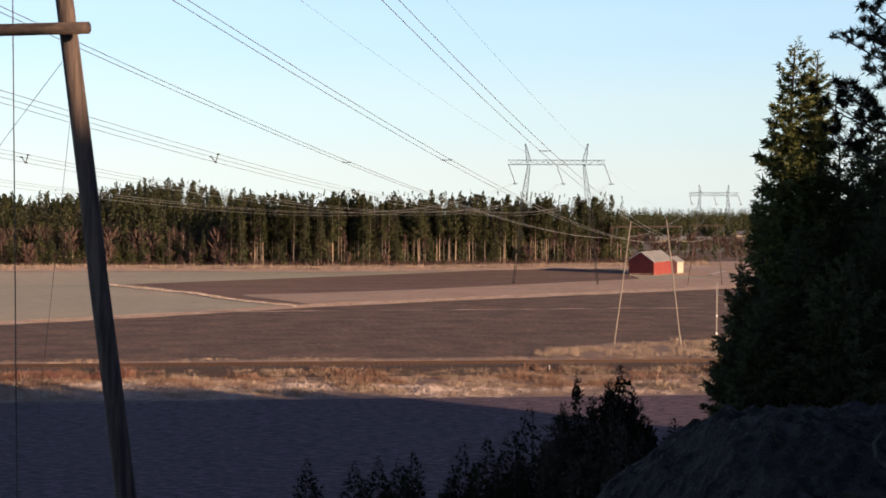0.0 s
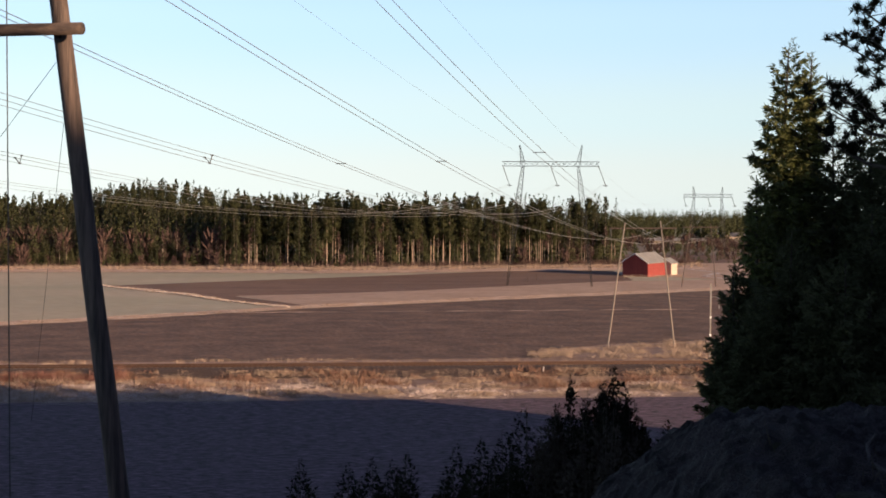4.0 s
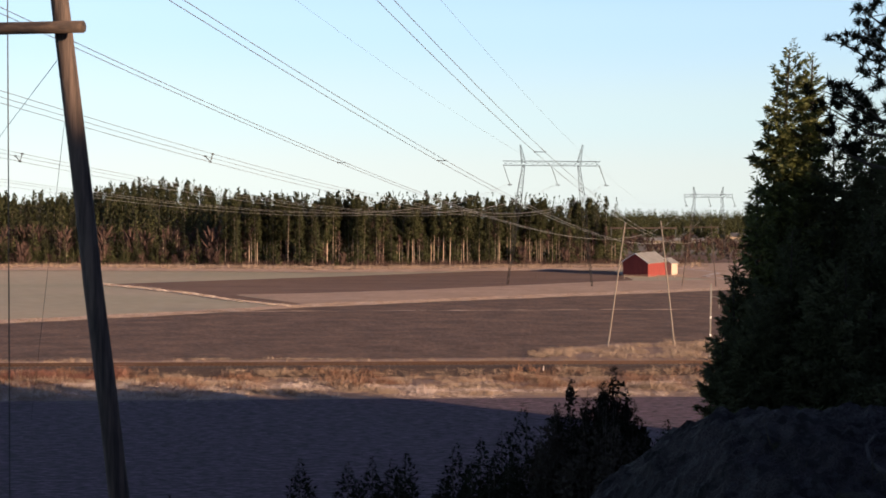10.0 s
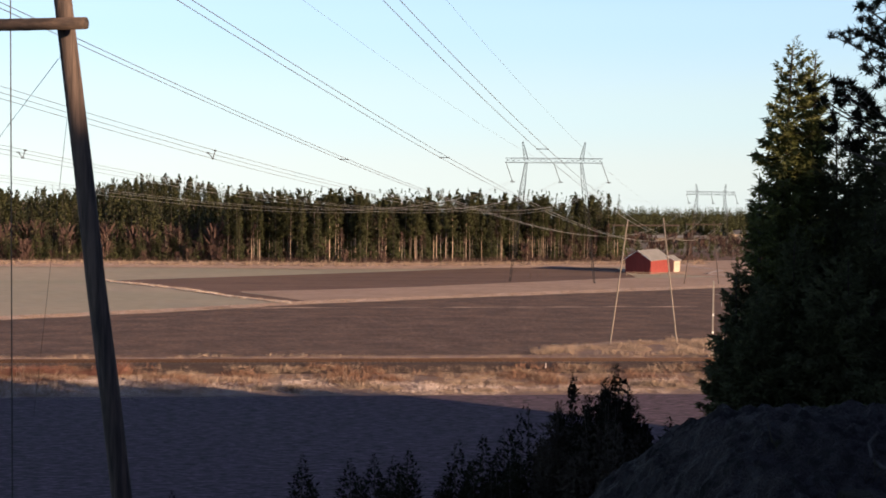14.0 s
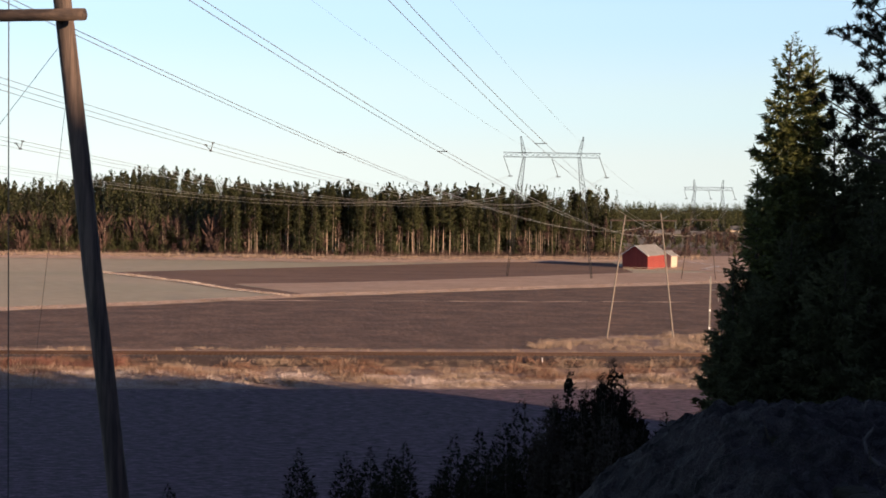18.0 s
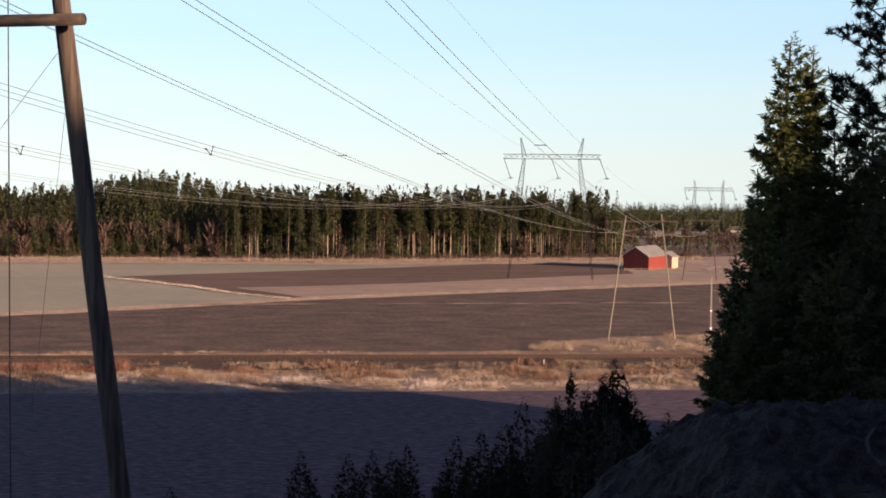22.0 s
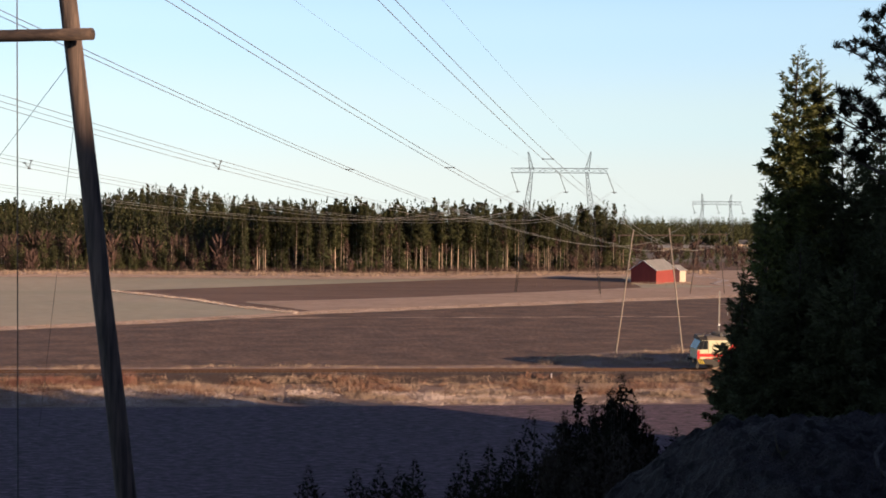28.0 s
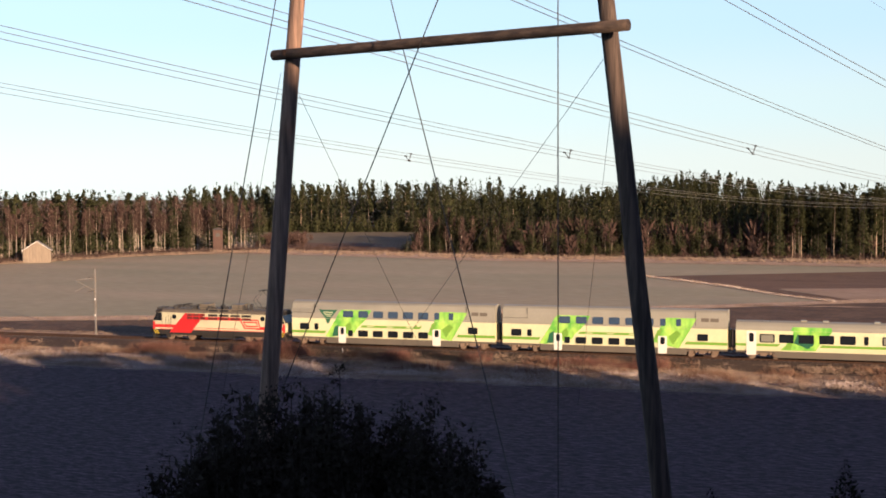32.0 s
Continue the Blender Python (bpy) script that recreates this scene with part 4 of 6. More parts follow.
def single_coach():
    c = thing("saloon_coach", Matrix.Identity(4), "cream and green single-deck coach with grey roof", "train coach", "train coaches")
    L, e = 26.4, 0.45
    bm = bmesh.new()
    profile_body(bm, e, L - e, [(1.36, 0.95), (1.45, 1.4), (1.45, 2.9), (1.42, 3.2)])
    part("lower_body", bm, COACHC, c)
    bm = bmesh.new()
    profile_body(bm, e, L - e, [(1.42, 3.2), (1.3, 3.65), (0.95, 3.98), (0.5, 4.12), (0, 4.16)])
    part("roof", bm, GREYP, c)
    bm = bmesh.new()
    profile_body(bm, 4.6, L - 4.6, [(1.3, 0.24), (1.38, 0.94)])
    part("skirt", bm, COACH_SKIRT, c)
    for x0, x1 in ((e, 4.55), (L - 4.55, L - e)):
        bm = bmesh.new()
        profile_body(bm, x0, x1, [(1.3, 0.74), (1.36, 0.94)])
        part("skirt", bm, COACH_SKIRT, c)
    Y = 1.445
    for x0, x1 in ((3.0, 4.6), (5.06, 6.6), (7.1, 8.7), (9.25, 10.8), (11.4, 13.0), (13.85, 14.3), (15.7, 17.3), (17.8, 19.4), (19.9, 21.5), (22.0, 23.3)):
        side_panels(c, "window", GLASS, [rounded(x0, x1, 1.88, 2.82, 0.13)], Y, thick=0.025)
    for x0 in (3.15, 15.85):
        side_panels(c, "window_blind", BLIND, [[(x0, 1.98), (x0 + 1.3, 1.98), (x0 + 1.3, 2.72), (x0, 2.72)]], Y + 0.02, thick=0.01)
    side_panels(c, "livery_band", GREEN, [[(e, 1.47), (4.9, 1.47), (5.2, 1.76), (e, 1.76)], [(9.3, 1.47), (L - e, 1.47), (L - e, 1.76), (9.5, 1.76)]], Y + 0.004)
    side_panels(c, "livery_panel", LIME, [[(5.2, 1.1), (8.9, 1.1), (9.3, 1.75), (10.6, 3.18), (6.6, 3.18), (6.3, 2.2)]], Y + 0.002, "bright lime green graphic panel")
    side_panels(c, "livery_accent", TEAL, [[(6.6, 1.9), (8.1, 1.3), (8.7, 1.8), (8.7, 2.2), (7.0, 2.9)]], Y + 0.006)
    side_panels(c, "livery_accent", GREEN, [[(5.5, 1.2), (6.3, 1.2), (6.5, 2.0), (6.1, 1.9)]], Y + 0.006)
    bm = bmesh.new()
    for s in (-1, 1):
        a = [bm.verts.new(p) for p in ((6.3, s * 1.43, 3.2), (10.6, s * 1.43, 3.2), (10.5, s * 1.32, 3.62), (6.5, s * 1.32, 3.62))]
        b = [bm.verts.new((v.co.x, v.co.y + s * 0.02, v.co.z)) for v in a]
        bm.faces.new(b)
        for i in range(4):
            bm.faces.new((a[i], a[(i + 1) % 4], b[(i + 1) % 4], b[i]))
    part("livery_panel", bm, LIME, c, "bright lime green graphic panel")
    for x0, x1 in ((1.6, 2.65), (23.8, 24.85)):
        for s in (-1, 1):
            bm = bmesh.new()
            panel(bm, rounded(x0, x1, 0.5, 3.1, 0.08), s * Y, 0.03)
            d = part("door", bm, DOORW, c, "white coach door")
            bm = bmesh.new()
            panel(bm, rounded(x0 + 0.3, x1 - 0.28, 1.95, 2.9), s * (Y + 0.03), 0.02)
            part("door_window", bm, GLASS, d)
    for x in (3.2, 4.1):
        bm = bmesh.new()
        tube(bm, (x, -0.6, 3.9), (x, -0.6, 4.45), 0.03, n=5)
        part("antenna", bm, GALV, c)
    for x in (7.3, 9.6, 14.9):
        part("roof_vent", boxes((x, x + 0.6, -0.4, 0.4, 4.05, 4.28)), GREYP, c)
    ends(c, e, -1, 3.1)
    ends(c, L - e, 1, 3.1)
    bogie(c, 3.4)
    bogie(c, L - 3.4)
    return c


def locomotive():
    c = thing("locomotive", Matrix.Identity(4), "cream and red electric locomotive with raised rear pantograph", "locomotive")
    L = 18.96
    a, b = 0.45, L - 0.45
    bm = bmesh.new()
    # body with raked cab fronts
    prof = [(a, 1.3), (a, 2.35), (a + 0.55, 3.44), (b - 0.55, 3.44), (b, 2.35), (b, 1.3)]
    l = [bm.verts.new((x, -1.45, z)) for x, z in prof]
    r = [bm.verts.new((x, 1.45, z)) for x, z in prof]
    for i in range(6):
        bm.faces.new((l[i], l[(i + 1) % 6], r[(i + 1) % 6], r[i]))
    bm.faces.new(l)
    bm.faces.new(r)
    bmesh.ops.recalc_face_normals(bm, faces=bm.faces)
    part("body", bm, CREAM, c)
    bm = bmesh.new()
    profile_body(bm, a + 1.2, b - 1.2, [(1.45, 3.44), (1.25, 3.7), (0.7, 3.88), (0, 3.92)])
    part("roof", bm, LOCO_ROOF, c)
    for x0, x1 in ((a + 0.3, a + 1.19), (b - 1.19, b - 0.3)):
        bm = bmesh.new()
        profile_body(bm, x0, x1, [(1.42, 3.44), (1.2, 3.68), (0.7, 3.8), (0, 3.82)])
        part("cab_roof", bm, SKIRT, c)
    part("underframe", boxes((a, b, -1.43, 1.43, 0.68, 1.3)), SKIRT, c)
    Y = 1.45
    side_panels(c, "red_stripe", TRED, [[(a, 1.55), (4.35, 1.55), (4.05, 1.92), (a, 1.92)], [(5.9, 1.55), (12.2, 1.55), (12.2, 1.62), (5.85, 1.62)], [(14.6, 1.55), (b, 1.55), (b, 1.92), (14.9, 1.92)]], Y)
    side_panels(c, "red_sash", TRED, [[(2.75, 0.95), (5.7, 0.95), (7.75, 3.38), (4.95, 3.38)]], Y, "broad slanting red sash", 0.015)
    side_panels(c, "cab_corner", TRED, [[(a, 1.3), (a + 0.3, 1.3), (a + 0.3, 2.3), (a, 2.3)], [(b - 0.3, 1.3), (b, 1.3), (b, 2.3), (b - 0.3, 2.3)]], Y + 0.003)
    for s in (0, 1):
        m = lambda x: x if s == 0 else L - x
        bm = bmesh.new()
        pts = [(m(a - 0.02), 2.42), (m(a + 0.5), 3.38)]
        q = [bm.verts.new(p) for p in ((pts[0][0], -1.3, pts[0][1]), (pts[0][0], 1.3, pts[0][1]), (pts[1][0], 1.25, pts[1][1]), (pts[1][0], -1.25, pts[1][1]))]
        q2 = [bm.verts.new((v.co.x + (0.06 if s else -0.06), v.co.y, v.co.z + 0.02)) for v in q]
        bm.faces.new(q2)
        for i in range(4):
            bm.faces.new((q[i], q[(i + 1) % 4], q2[(i + 1) % 4], q2[i]))
        bmesh.ops.recalc_face_normals(bm, faces=bm.faces)
        part("windscreen", bm, GLASS, c)
        turn_ = 1 if s == 0 else -1
        side_panels(c, "cab_surround", TBLK, [[(m(a + 0.03), 2.38), (m(a + 1.25), 2.38), (m(a + 1.25), 3.42), (m(a + 0.52), 3.42)][::turn_]], Y, thick=0.009)
        side_panels(c, "cab_window", GLASS, [[(m(a + 0.62), 2.46), (m(a + 1.12), 2.46), (m(a + 1.12), 3.32), (m(a + 0.8), 3.32)][::turn_]], Y, thick=0.02)
        side_panels(c, "cab_window", GLASS, [[(m(a + 0.1), 2.46), (m(a + 0.54), 2.46), (m(a + 0.72), 3.32), (m(a + 0.5), 3.32)][::turn_]], Y, thick=0.02)
        side_panels(c, "cab_door", CREAM, [[(m(1.75), 1.42), (m(2.6), 1.42), (m(2.6), 3.3), (m(1.75), 3.3)][::turn_]], Y, thick=0.006)
        side_panels(c, "door_seam", SKIRT, [[(m(x), 1.42), (m(x + 0.03), 1.42), (m(x + 0.03), 3.3), (m(x), 3.3)][::turn_] for x in (1.72, 2.6)], Y, thick=0.008)
        for sg in (-1, 1):
            bm = bmesh.new()
            tube(bm, (m(3.45), sg * Y, 2.92), (m(3.45), sg * (Y + 0.03), 2.92), 0.29, n=18)
            part("porthole", bm, GLASS, c)
            for y in (0.95,):
                bm = bmesh.new()
                tube(bm, (m(a), sg * y, 1.05), (m(0.05), sg * y, 1.05), 0.12, n=8)
                tube(bm, (m(0.09), sg * y, 1.05), (m(0.0), sg * y, 1.05), 0.27, n=12)
                part("buffer", bm, TBLK, c)
                bm = bmesh.new()
                tube(bm, (m(a), sg * 1.05, 1.75), (m(a - 0.06), sg * 1.05, 1.75), 0.13, n=12)
                part("headlight", bm, mat_white, c)
        for sg in (-1, 1):
            for k in range(3):
                bm = bmesh.new()
                x0 = 0.48 + k * 0.23
                panel(bm, [(m(x0 + 0.3), 0.72), (m(x0 + 0.41), 0.72), (m(x0 + 0.11), 1.27), (m(x0), 1.27)], sg * 1.432, 0.012)
                part("hazard_stripe", bm, TYEL, c)
        part("snow_plough", boxes((min(m(a - 0.1), m(a + 0.25)), max(m(a - 0.1), m(a + 0.25)), -1.3, 1.3, 0.22, 0.68)), TBLK, c)
    # side grilles
    for x0, x1 in ((5.2, 5.98), (6.1, 6.9), (7.02, 7.7)):
        for z0, z1 in ((2.66, 2.98), (3.06, 3.34)):
            side_panels(c, "grille", DRED, [[(x0, z0), (x1, z0), (x1, z1), (x0, z1)]], Y + 0.014, thick=0.01)
    side_panels(c, "red_stripe", TRED, [[(7.2, 2.6), (12.6, 2.6), (12.6, 3.0), (7.5, 3.0)]], Y, thick=0.008)
    for k in range(4):
        x0 = 8.15 + k * 1.52
        side_panels(c, "upper_grille", TBLK, [[(x0, 3.06), (x0 + 1.26, 3.06), (x0 + 1.26, 3.33), (x0, 3.33)]], Y, thick=0.015)
        side_panels(c, "lower_grille", DRED, [[(x0, 2.66), (x0 + 1.26, 2.66), (x0 + 1.26, 2.94), (x0, 2.94)]], Y + 0.01, thick=0.01)
    # a raised roof hatch with two dark openings
    part("roof_hatch", boxes((8.0, 11.1, -1.3, 1.3, 3.5, 3.98)), LOCO_ROOF, c)
    for k in range(2):
        side_panels(c, "roof_opening", TBLK, [[(8.2 + k * 1.45, 3.66), (9.4 + k * 1.45, 3.66), (9.4 + k * 1.45, 3.9), (8.2 + k * 1.45, 3.9)]], 1.3, thick=0.012)
    # painted mark: nested plain outlines of one slanted block
    for d_, m_, out_ in ((0.0, TRED, 0.012), (0.16, CREAM, 0.017), (0.27, TRED, 0.022), (0.43, CREAM, 0.027)):
        side_panels(c, "painted_mark", m_, [[(13.05 + 0.9 * d_, 1.62 + d_), (15.3 - 1.2 * d_, 1.62 + d_), (14.95 - 0.7 * d_, 2.82 - d_), (12.4 + 1.5 * d_, 2.82 - d_)]], Y + out_, thick=0.005)
    side_panels(c, "sill_line", TRED, [[(1.4, 1.31), (17.6, 1.31), (17.6, 1.38), (1.4, 1.38)]], Y + 0.001, thick=0.008)
    for x in (2.25, 2.95, 15.9, 16.6):
        side_panels(c, "handrail", DARK, [[(x, 1.45), (x + 0.04, 1.45), (x + 0.04, 2.9), (x, 2.9)]], Y + 0.01, thick=0.03)
    for x in (2.3, 16.0):
        side_panels(c, "step", SKIRT, [[(x, 0.35), (x + 0.6, 0.35), (x + 0.6, 0.68), (x, 0.68)]], 1.3, thick=0.1)
    # roof gear
    for x0, x1 in ((6.7, 7.95), (11.15, 12.45)):
        part("resistor_box", boxes((x0, x1, -0.9, 0.9, 3.85, 4.5)), LOCO_ROOF, c)
        part("box_lid", boxes((x0 - 0.06, x1 + 0.06, -0.94, 0.94, 4.5, 4.55)), LOCO_ROOF, c)
    for x in (1.4, 2.1, 8.4, 8.9, 9.7, 10.3, 15.6, 16.2, 16.9):
        bm = bmesh.new()
        for k in range(3):
            tube(bm, (x, -0.5, 3.85 + k * 0.13), (x, -0.5, 3.93 + k * 0.13), 0.11, 0.07, n=7)
        part("roof_insulator", bm, DARK, c)
    for x, w_, y, h in ((2.6, 0.7, 0.3, 0.22), (3.2, 0.3, -0.7, 0.34), (5.6, 0.5, -0.5, 0.4), (6.15, 0.25, 0.4, 0.55), (8.0, 0.3, -0.8, 0.42), (9.2, 0.35, 0.2, 0.5), (9.95, 0.5, -0.6, 0.3), (12.3, 0.4, -0.4, 0.5), (13.0, 0.3, 0.5, 0.62), (13.5, 0.35, -0.6, 0.36), (16.4, 0.5, 0.2, 0.3), (17.2, 0.4, -0.4, 0.26)):
        part("roof_box", boxes((x, x + w_, y - 0.3, y + 0.3, 3.8, 3.9 + h)), DARK, c)
    for y in (-0.95, 0.95):
        bm = bmesh.new()
        tube(bm, (2.2, y, 4.12), (16.8, y, 4.12), 0.025, n=5)
        for k in range(14):
            tube(bm, (2.2 + k * 1.12, y, 3.6), (2.2 + k * 1.12, y, 4.12), 0.02, n=4)
        part("roof_rail", bm, DARK, c)
    bm = bmesh.new()
    tube(bm, (5.0, -0.5, 4.28), (14.0, -0.5, 4.28), 0.03, n=5)
    part("roof_busbar", bm, DARK, c)

    def panto(x, up_):
        p = part("pantograph", boxes((x - 0.75, x + 0.75, -0.6, -0.5, 4.12, 4.2), (x - 0.75, x + 0.75, 0.5, 0.6, 4.12, 4.2), (x - 0.75, x - 0.65, -0.6, 0.6, 4.12, 4.2), (x + 0.65, x + 0.75, -0.6, 0.6, 4.12, 4.2)), DARK, c)
        knee, head = (5.1, 6.3) if up_ else (4.26, 4.36)
        far = 1.2 if up_ else 1.75
        for q in (-1, 1):
            for nm, e0, e1, r_ in (("lower_arm", (x + q * 0.5, 0.5, 4.2), (x + q * far, 0.55, knee), 0.032), ("upper_arm", (x + q * far, 0.55, knee), (x + q * 0.12, 0.5, head), 0.024)):
                bm = bmesh.new()
                for sd in (-1, 1):
                    tube(bm, (e0[0], sd * e0[1], e0[2]), (e1[0], sd * e1[1], e1[2]), r_, n=5)
                tube(bm, (e1[0], -e1[1], e1[2]), (e1[0], e1[1], e1[2]), r_ * 0.8, n=5)
                part(nm, bm, DARK, p)
        part("collector", boxes((x - 0.26, x - 0.16, -0.85, 0.85, head, head + 0.07), (x + 0.16, x + 0.26, -0.85, 0.85, head, head + 0.07), (x - 0.26, x + 0.26, -0.04, 0.04, head, head + 0.04)), GALV, p)
    panto(4.6, False)
    panto(15.05, True)
    for x in (1.0, L - 1.0):
        part("horn", boxes((x - 0.35, x + 0.35, -0.7, 0.7, 3.75, 3.98)), DARK, c)
    bogie(c, 4.1, 2.9, 0.6)
    bogie(c, L - 4.1, 2.9, 0.6)
    part("equipment_box", boxes((7.2, 11.6, -1.2, 1.2, 0.35, 0.7)), SKIRT, c)
    return c


FRONT, SPEED = -19.078, 31.906          # the nose on the track at 29.5 s, and metres a second
TRAIN = [(locomotive(), 0.0), (double_coach(True, "cream, grey and lime double-deck coach with shield badge"), 18.96), (double_coach(False, "cream, grey and lime double-deck coach"), 45.36), (single_coach(), 71.76)]


def motions():
    stops = [float(k) for k in range(0, 32)] + [31.5, 32.0]
    for car, back in TRAIN:
        walk(car, [(t, Matrix.Translation((*track(FRONT - SPEED * (t - 29.5) + back), RAIL)) @ Matrix.Rotation(HEAD, 4, "Z")) for t in stops])


# ---- plants ----
def soft_normals(me, nrm):
    """Shading normals, one for each vertex."""
    at_ = me.attributes.new("custom_normal", "FLOAT_VECTOR", "POINT")
    at_.data.foreach_set("vector", np.ascontiguousarray(nrm, dtype=np.float32).ravel())


def sprays(name, pos, way_, length, width, rng, material, parent=None, droop=0.0, out=None):
    """Many small leaf-like blades, each one narrow triangle; pos and way_ are N x 3. out: the crown's outward direction at each blade, for soft shading."""
    n = len(pos)
    way_ = way_ / np.maximum(np.linalg.norm(way_, axis=1, keepdims=True), 1e-6)
    rnd = rng.normal(size=(n, 3))
    side = np.cross(way_, rnd)
    side /= np.maximum(np.linalg.norm(side, axis=1, keepdims=True), 1e-6)
    ln = (length * rng.uniform(0.6, 1.4, (n, 1)))
    wd = (width * rng.uniform(0.6, 1.4, (n, 1)))
    c = pos + way_ * ln + np.array([0, 0, -droop]) * ln
    if out is not None:
        fn = np.cross(2 * side, way_)
        fn /= np.maximum(np.linalg.norm(fn, axis=1, keepdims=True), 1e-6)
        flip = np.where(np.sum(fn * out, 1, keepdims=True) < 0, -1.0, 1.0)
        side, fn = side * flip, fn * flip
        nrm = fn * 0.4 + out / np.maximum(np.linalg.norm(out, axis=1, keepdims=True), 1e-6)
        nrm /= np.maximum(np.linalg.norm(nrm, axis=1, keepdims=True), 1e-6)
    v = np.stack([pos - side * wd, pos + side * wd, c], 1).reshape(-1, 3)
    me = bpy.data.meshes.new(name)
    me.vertices.add(3 * n)
    me.vertices.foreach_set("co", v.ravel())
    me.loops.add(3 * n)
    me.loops.foreach_set("vertex_index", np.arange(3 * n))
    me.polygons.add(n)
    me.polygons.foreach_set("loop_start", np.arange(n) * 3)
    if out is not None:
        soft_normals(me, np.repeat(nrm, 3, 0))
    me.update(calc_edges=True)
    me.materials.append(material)
    ob = new(name, me)
    ob.parent = parent
    return ob


def spruce_cloud(h, r, base, rng, n, lumps=0.3):
    """Blade places, directions, sizes and outward ways of a spruce crown: whorls of drooping boughs that narrow to a fine point."""
    levels = max(16, int(h / 0.42))
    pos, way_, big, out = [], [], [], []
    per = max(1.0, n / (levels * 6) * 1.9)
    for k in range(levels):
        t = (k + rng.uniform(0, 0.6)) / levels
        z = base + (h - base) * t
        rad = r * (1 - t) ** 0.85 * rng.uniform(1 - lumps, 1 + lumps * 0.4) + 0.02
        m = max(1, int(round(per * rad / r)))
        for j in range(6):
            a = rng.uniform(0, 6.283)
            rr = rad * rng.uniform(0.55, 1.12)
            s = np.sqrt(rng.uniform(0.05, 1, m))
            q = np.stack([np.cos(a) * rr * s, np.sin(a) * rr * s, z - 0.35 * rr * s ** 1.4], 1)
            pos.append(q + rng.normal(size=(m, 3)) * (0.01 + 0.09 * rr))
            way_.append(np.tile([np.cos(a), np.sin(a), -0.3 + 5.5 * max(0, t - 0.84)], (m, 1)) + rng.normal(size=(m, 3)) * 0.45)
            big.append(np.full((m, 1), 0.2 + 0.8 * min(1, rad / r * 1.5)))
            out.append(np.tile([np.cos(a), np.sin(a), 0.45], (m, 1)) + rng.normal(size=(m, 3)) * 0.2)
    m = 14                                                 # the leader
    pos.append(np.stack([np.zeros(m), np.zeros(m), np.linspace(h - 1.0, h - 0.1, m)], 1))
    way_.append(np.array([0, 0, 1.0]) + rng.normal(size=(m, 3)) * 0.35)
    big.append(np.full((m, 1), 0.55))
    out.append(rng.normal(size=(m, 3)) + np.array([0, 0, 0.5]))
    return np.concatenate(pos), np.concatenate(way_), np.concatenate(big), np.concatenate(out)


def pine_cloud(h, r, base, rng, n):
    pos, way_, out = [], [], []
    lumps = 30
    per = n // lumps
    for k in range(lumps):
        t = (k + 0.5) / lumps
        z = base + (h - base) * t
        rad = r * (1 - t) ** 0.6 * min(1.0, 0.5 + 1.6 * t)
        a, rr = rng.uniform(0, 6.283), rad * rng.uniform(0.25, 1.0)
        c = np.array([math.cos(a) * rr, math.sin(a) * rr, z])
        q = c + rng.normal(size=(per, 3)) * np.array([0.42, 0.42, 0.3]) * (0.55 + 0.25 * r) * (1.1 - 0.85 * t)
        pos.append(q)
        way_.append((q - c) + np.array([0, 0, 0.5]) + rng.normal(size=(per, 3)) * 0.4)
        out.append((q - c) * 0.9 + np.array([math.cos(a) * 0.5, math.sin(a) * 0.5, 0.4]))
    return np.concatenate(pos), np.concatenate(way_), np.concatenate(out)


def trunk_bm(h, r, seed, branches=0, n=6, bare=0.3):
    """A slightly bent trunk, thin at its top, with short dead branches."""
    rng = random.Random(seed)
    bm = bmesh.new()
    pts, x, y = [], 0.0, 0.0
    for i in range(7):
        pts.append((x, y, h * i / 6 - (0.5 if i == 0 else 0)))
        x += rng.uniform(-1, 1) * h * 0.006
        y += rng.uniform(-1, 1) * h * 0.006
    pipe(bm, pts, [lerp(r, r * 0.07, i / 6) for i in range(7)], n)
    for k in range(branches):
        t = rng.uniform(bare, 0.95)
        i = min(5, int(t * 6))
        p = Vector(pts[i]).lerp(Vector(pts[i + 1]), t * 6 - i)
        a = rng.uniform(0, 6.283)
        ln = h * 0.13 * (1.15 - t)
        tube(bm, p, p + Vector((math.cos(a) * ln, math.sin(a) * ln, ln * rng.uniform(-0.1, 0.5))), r * 0.16, r * 0.04, n=3, caps=False)
    return bm


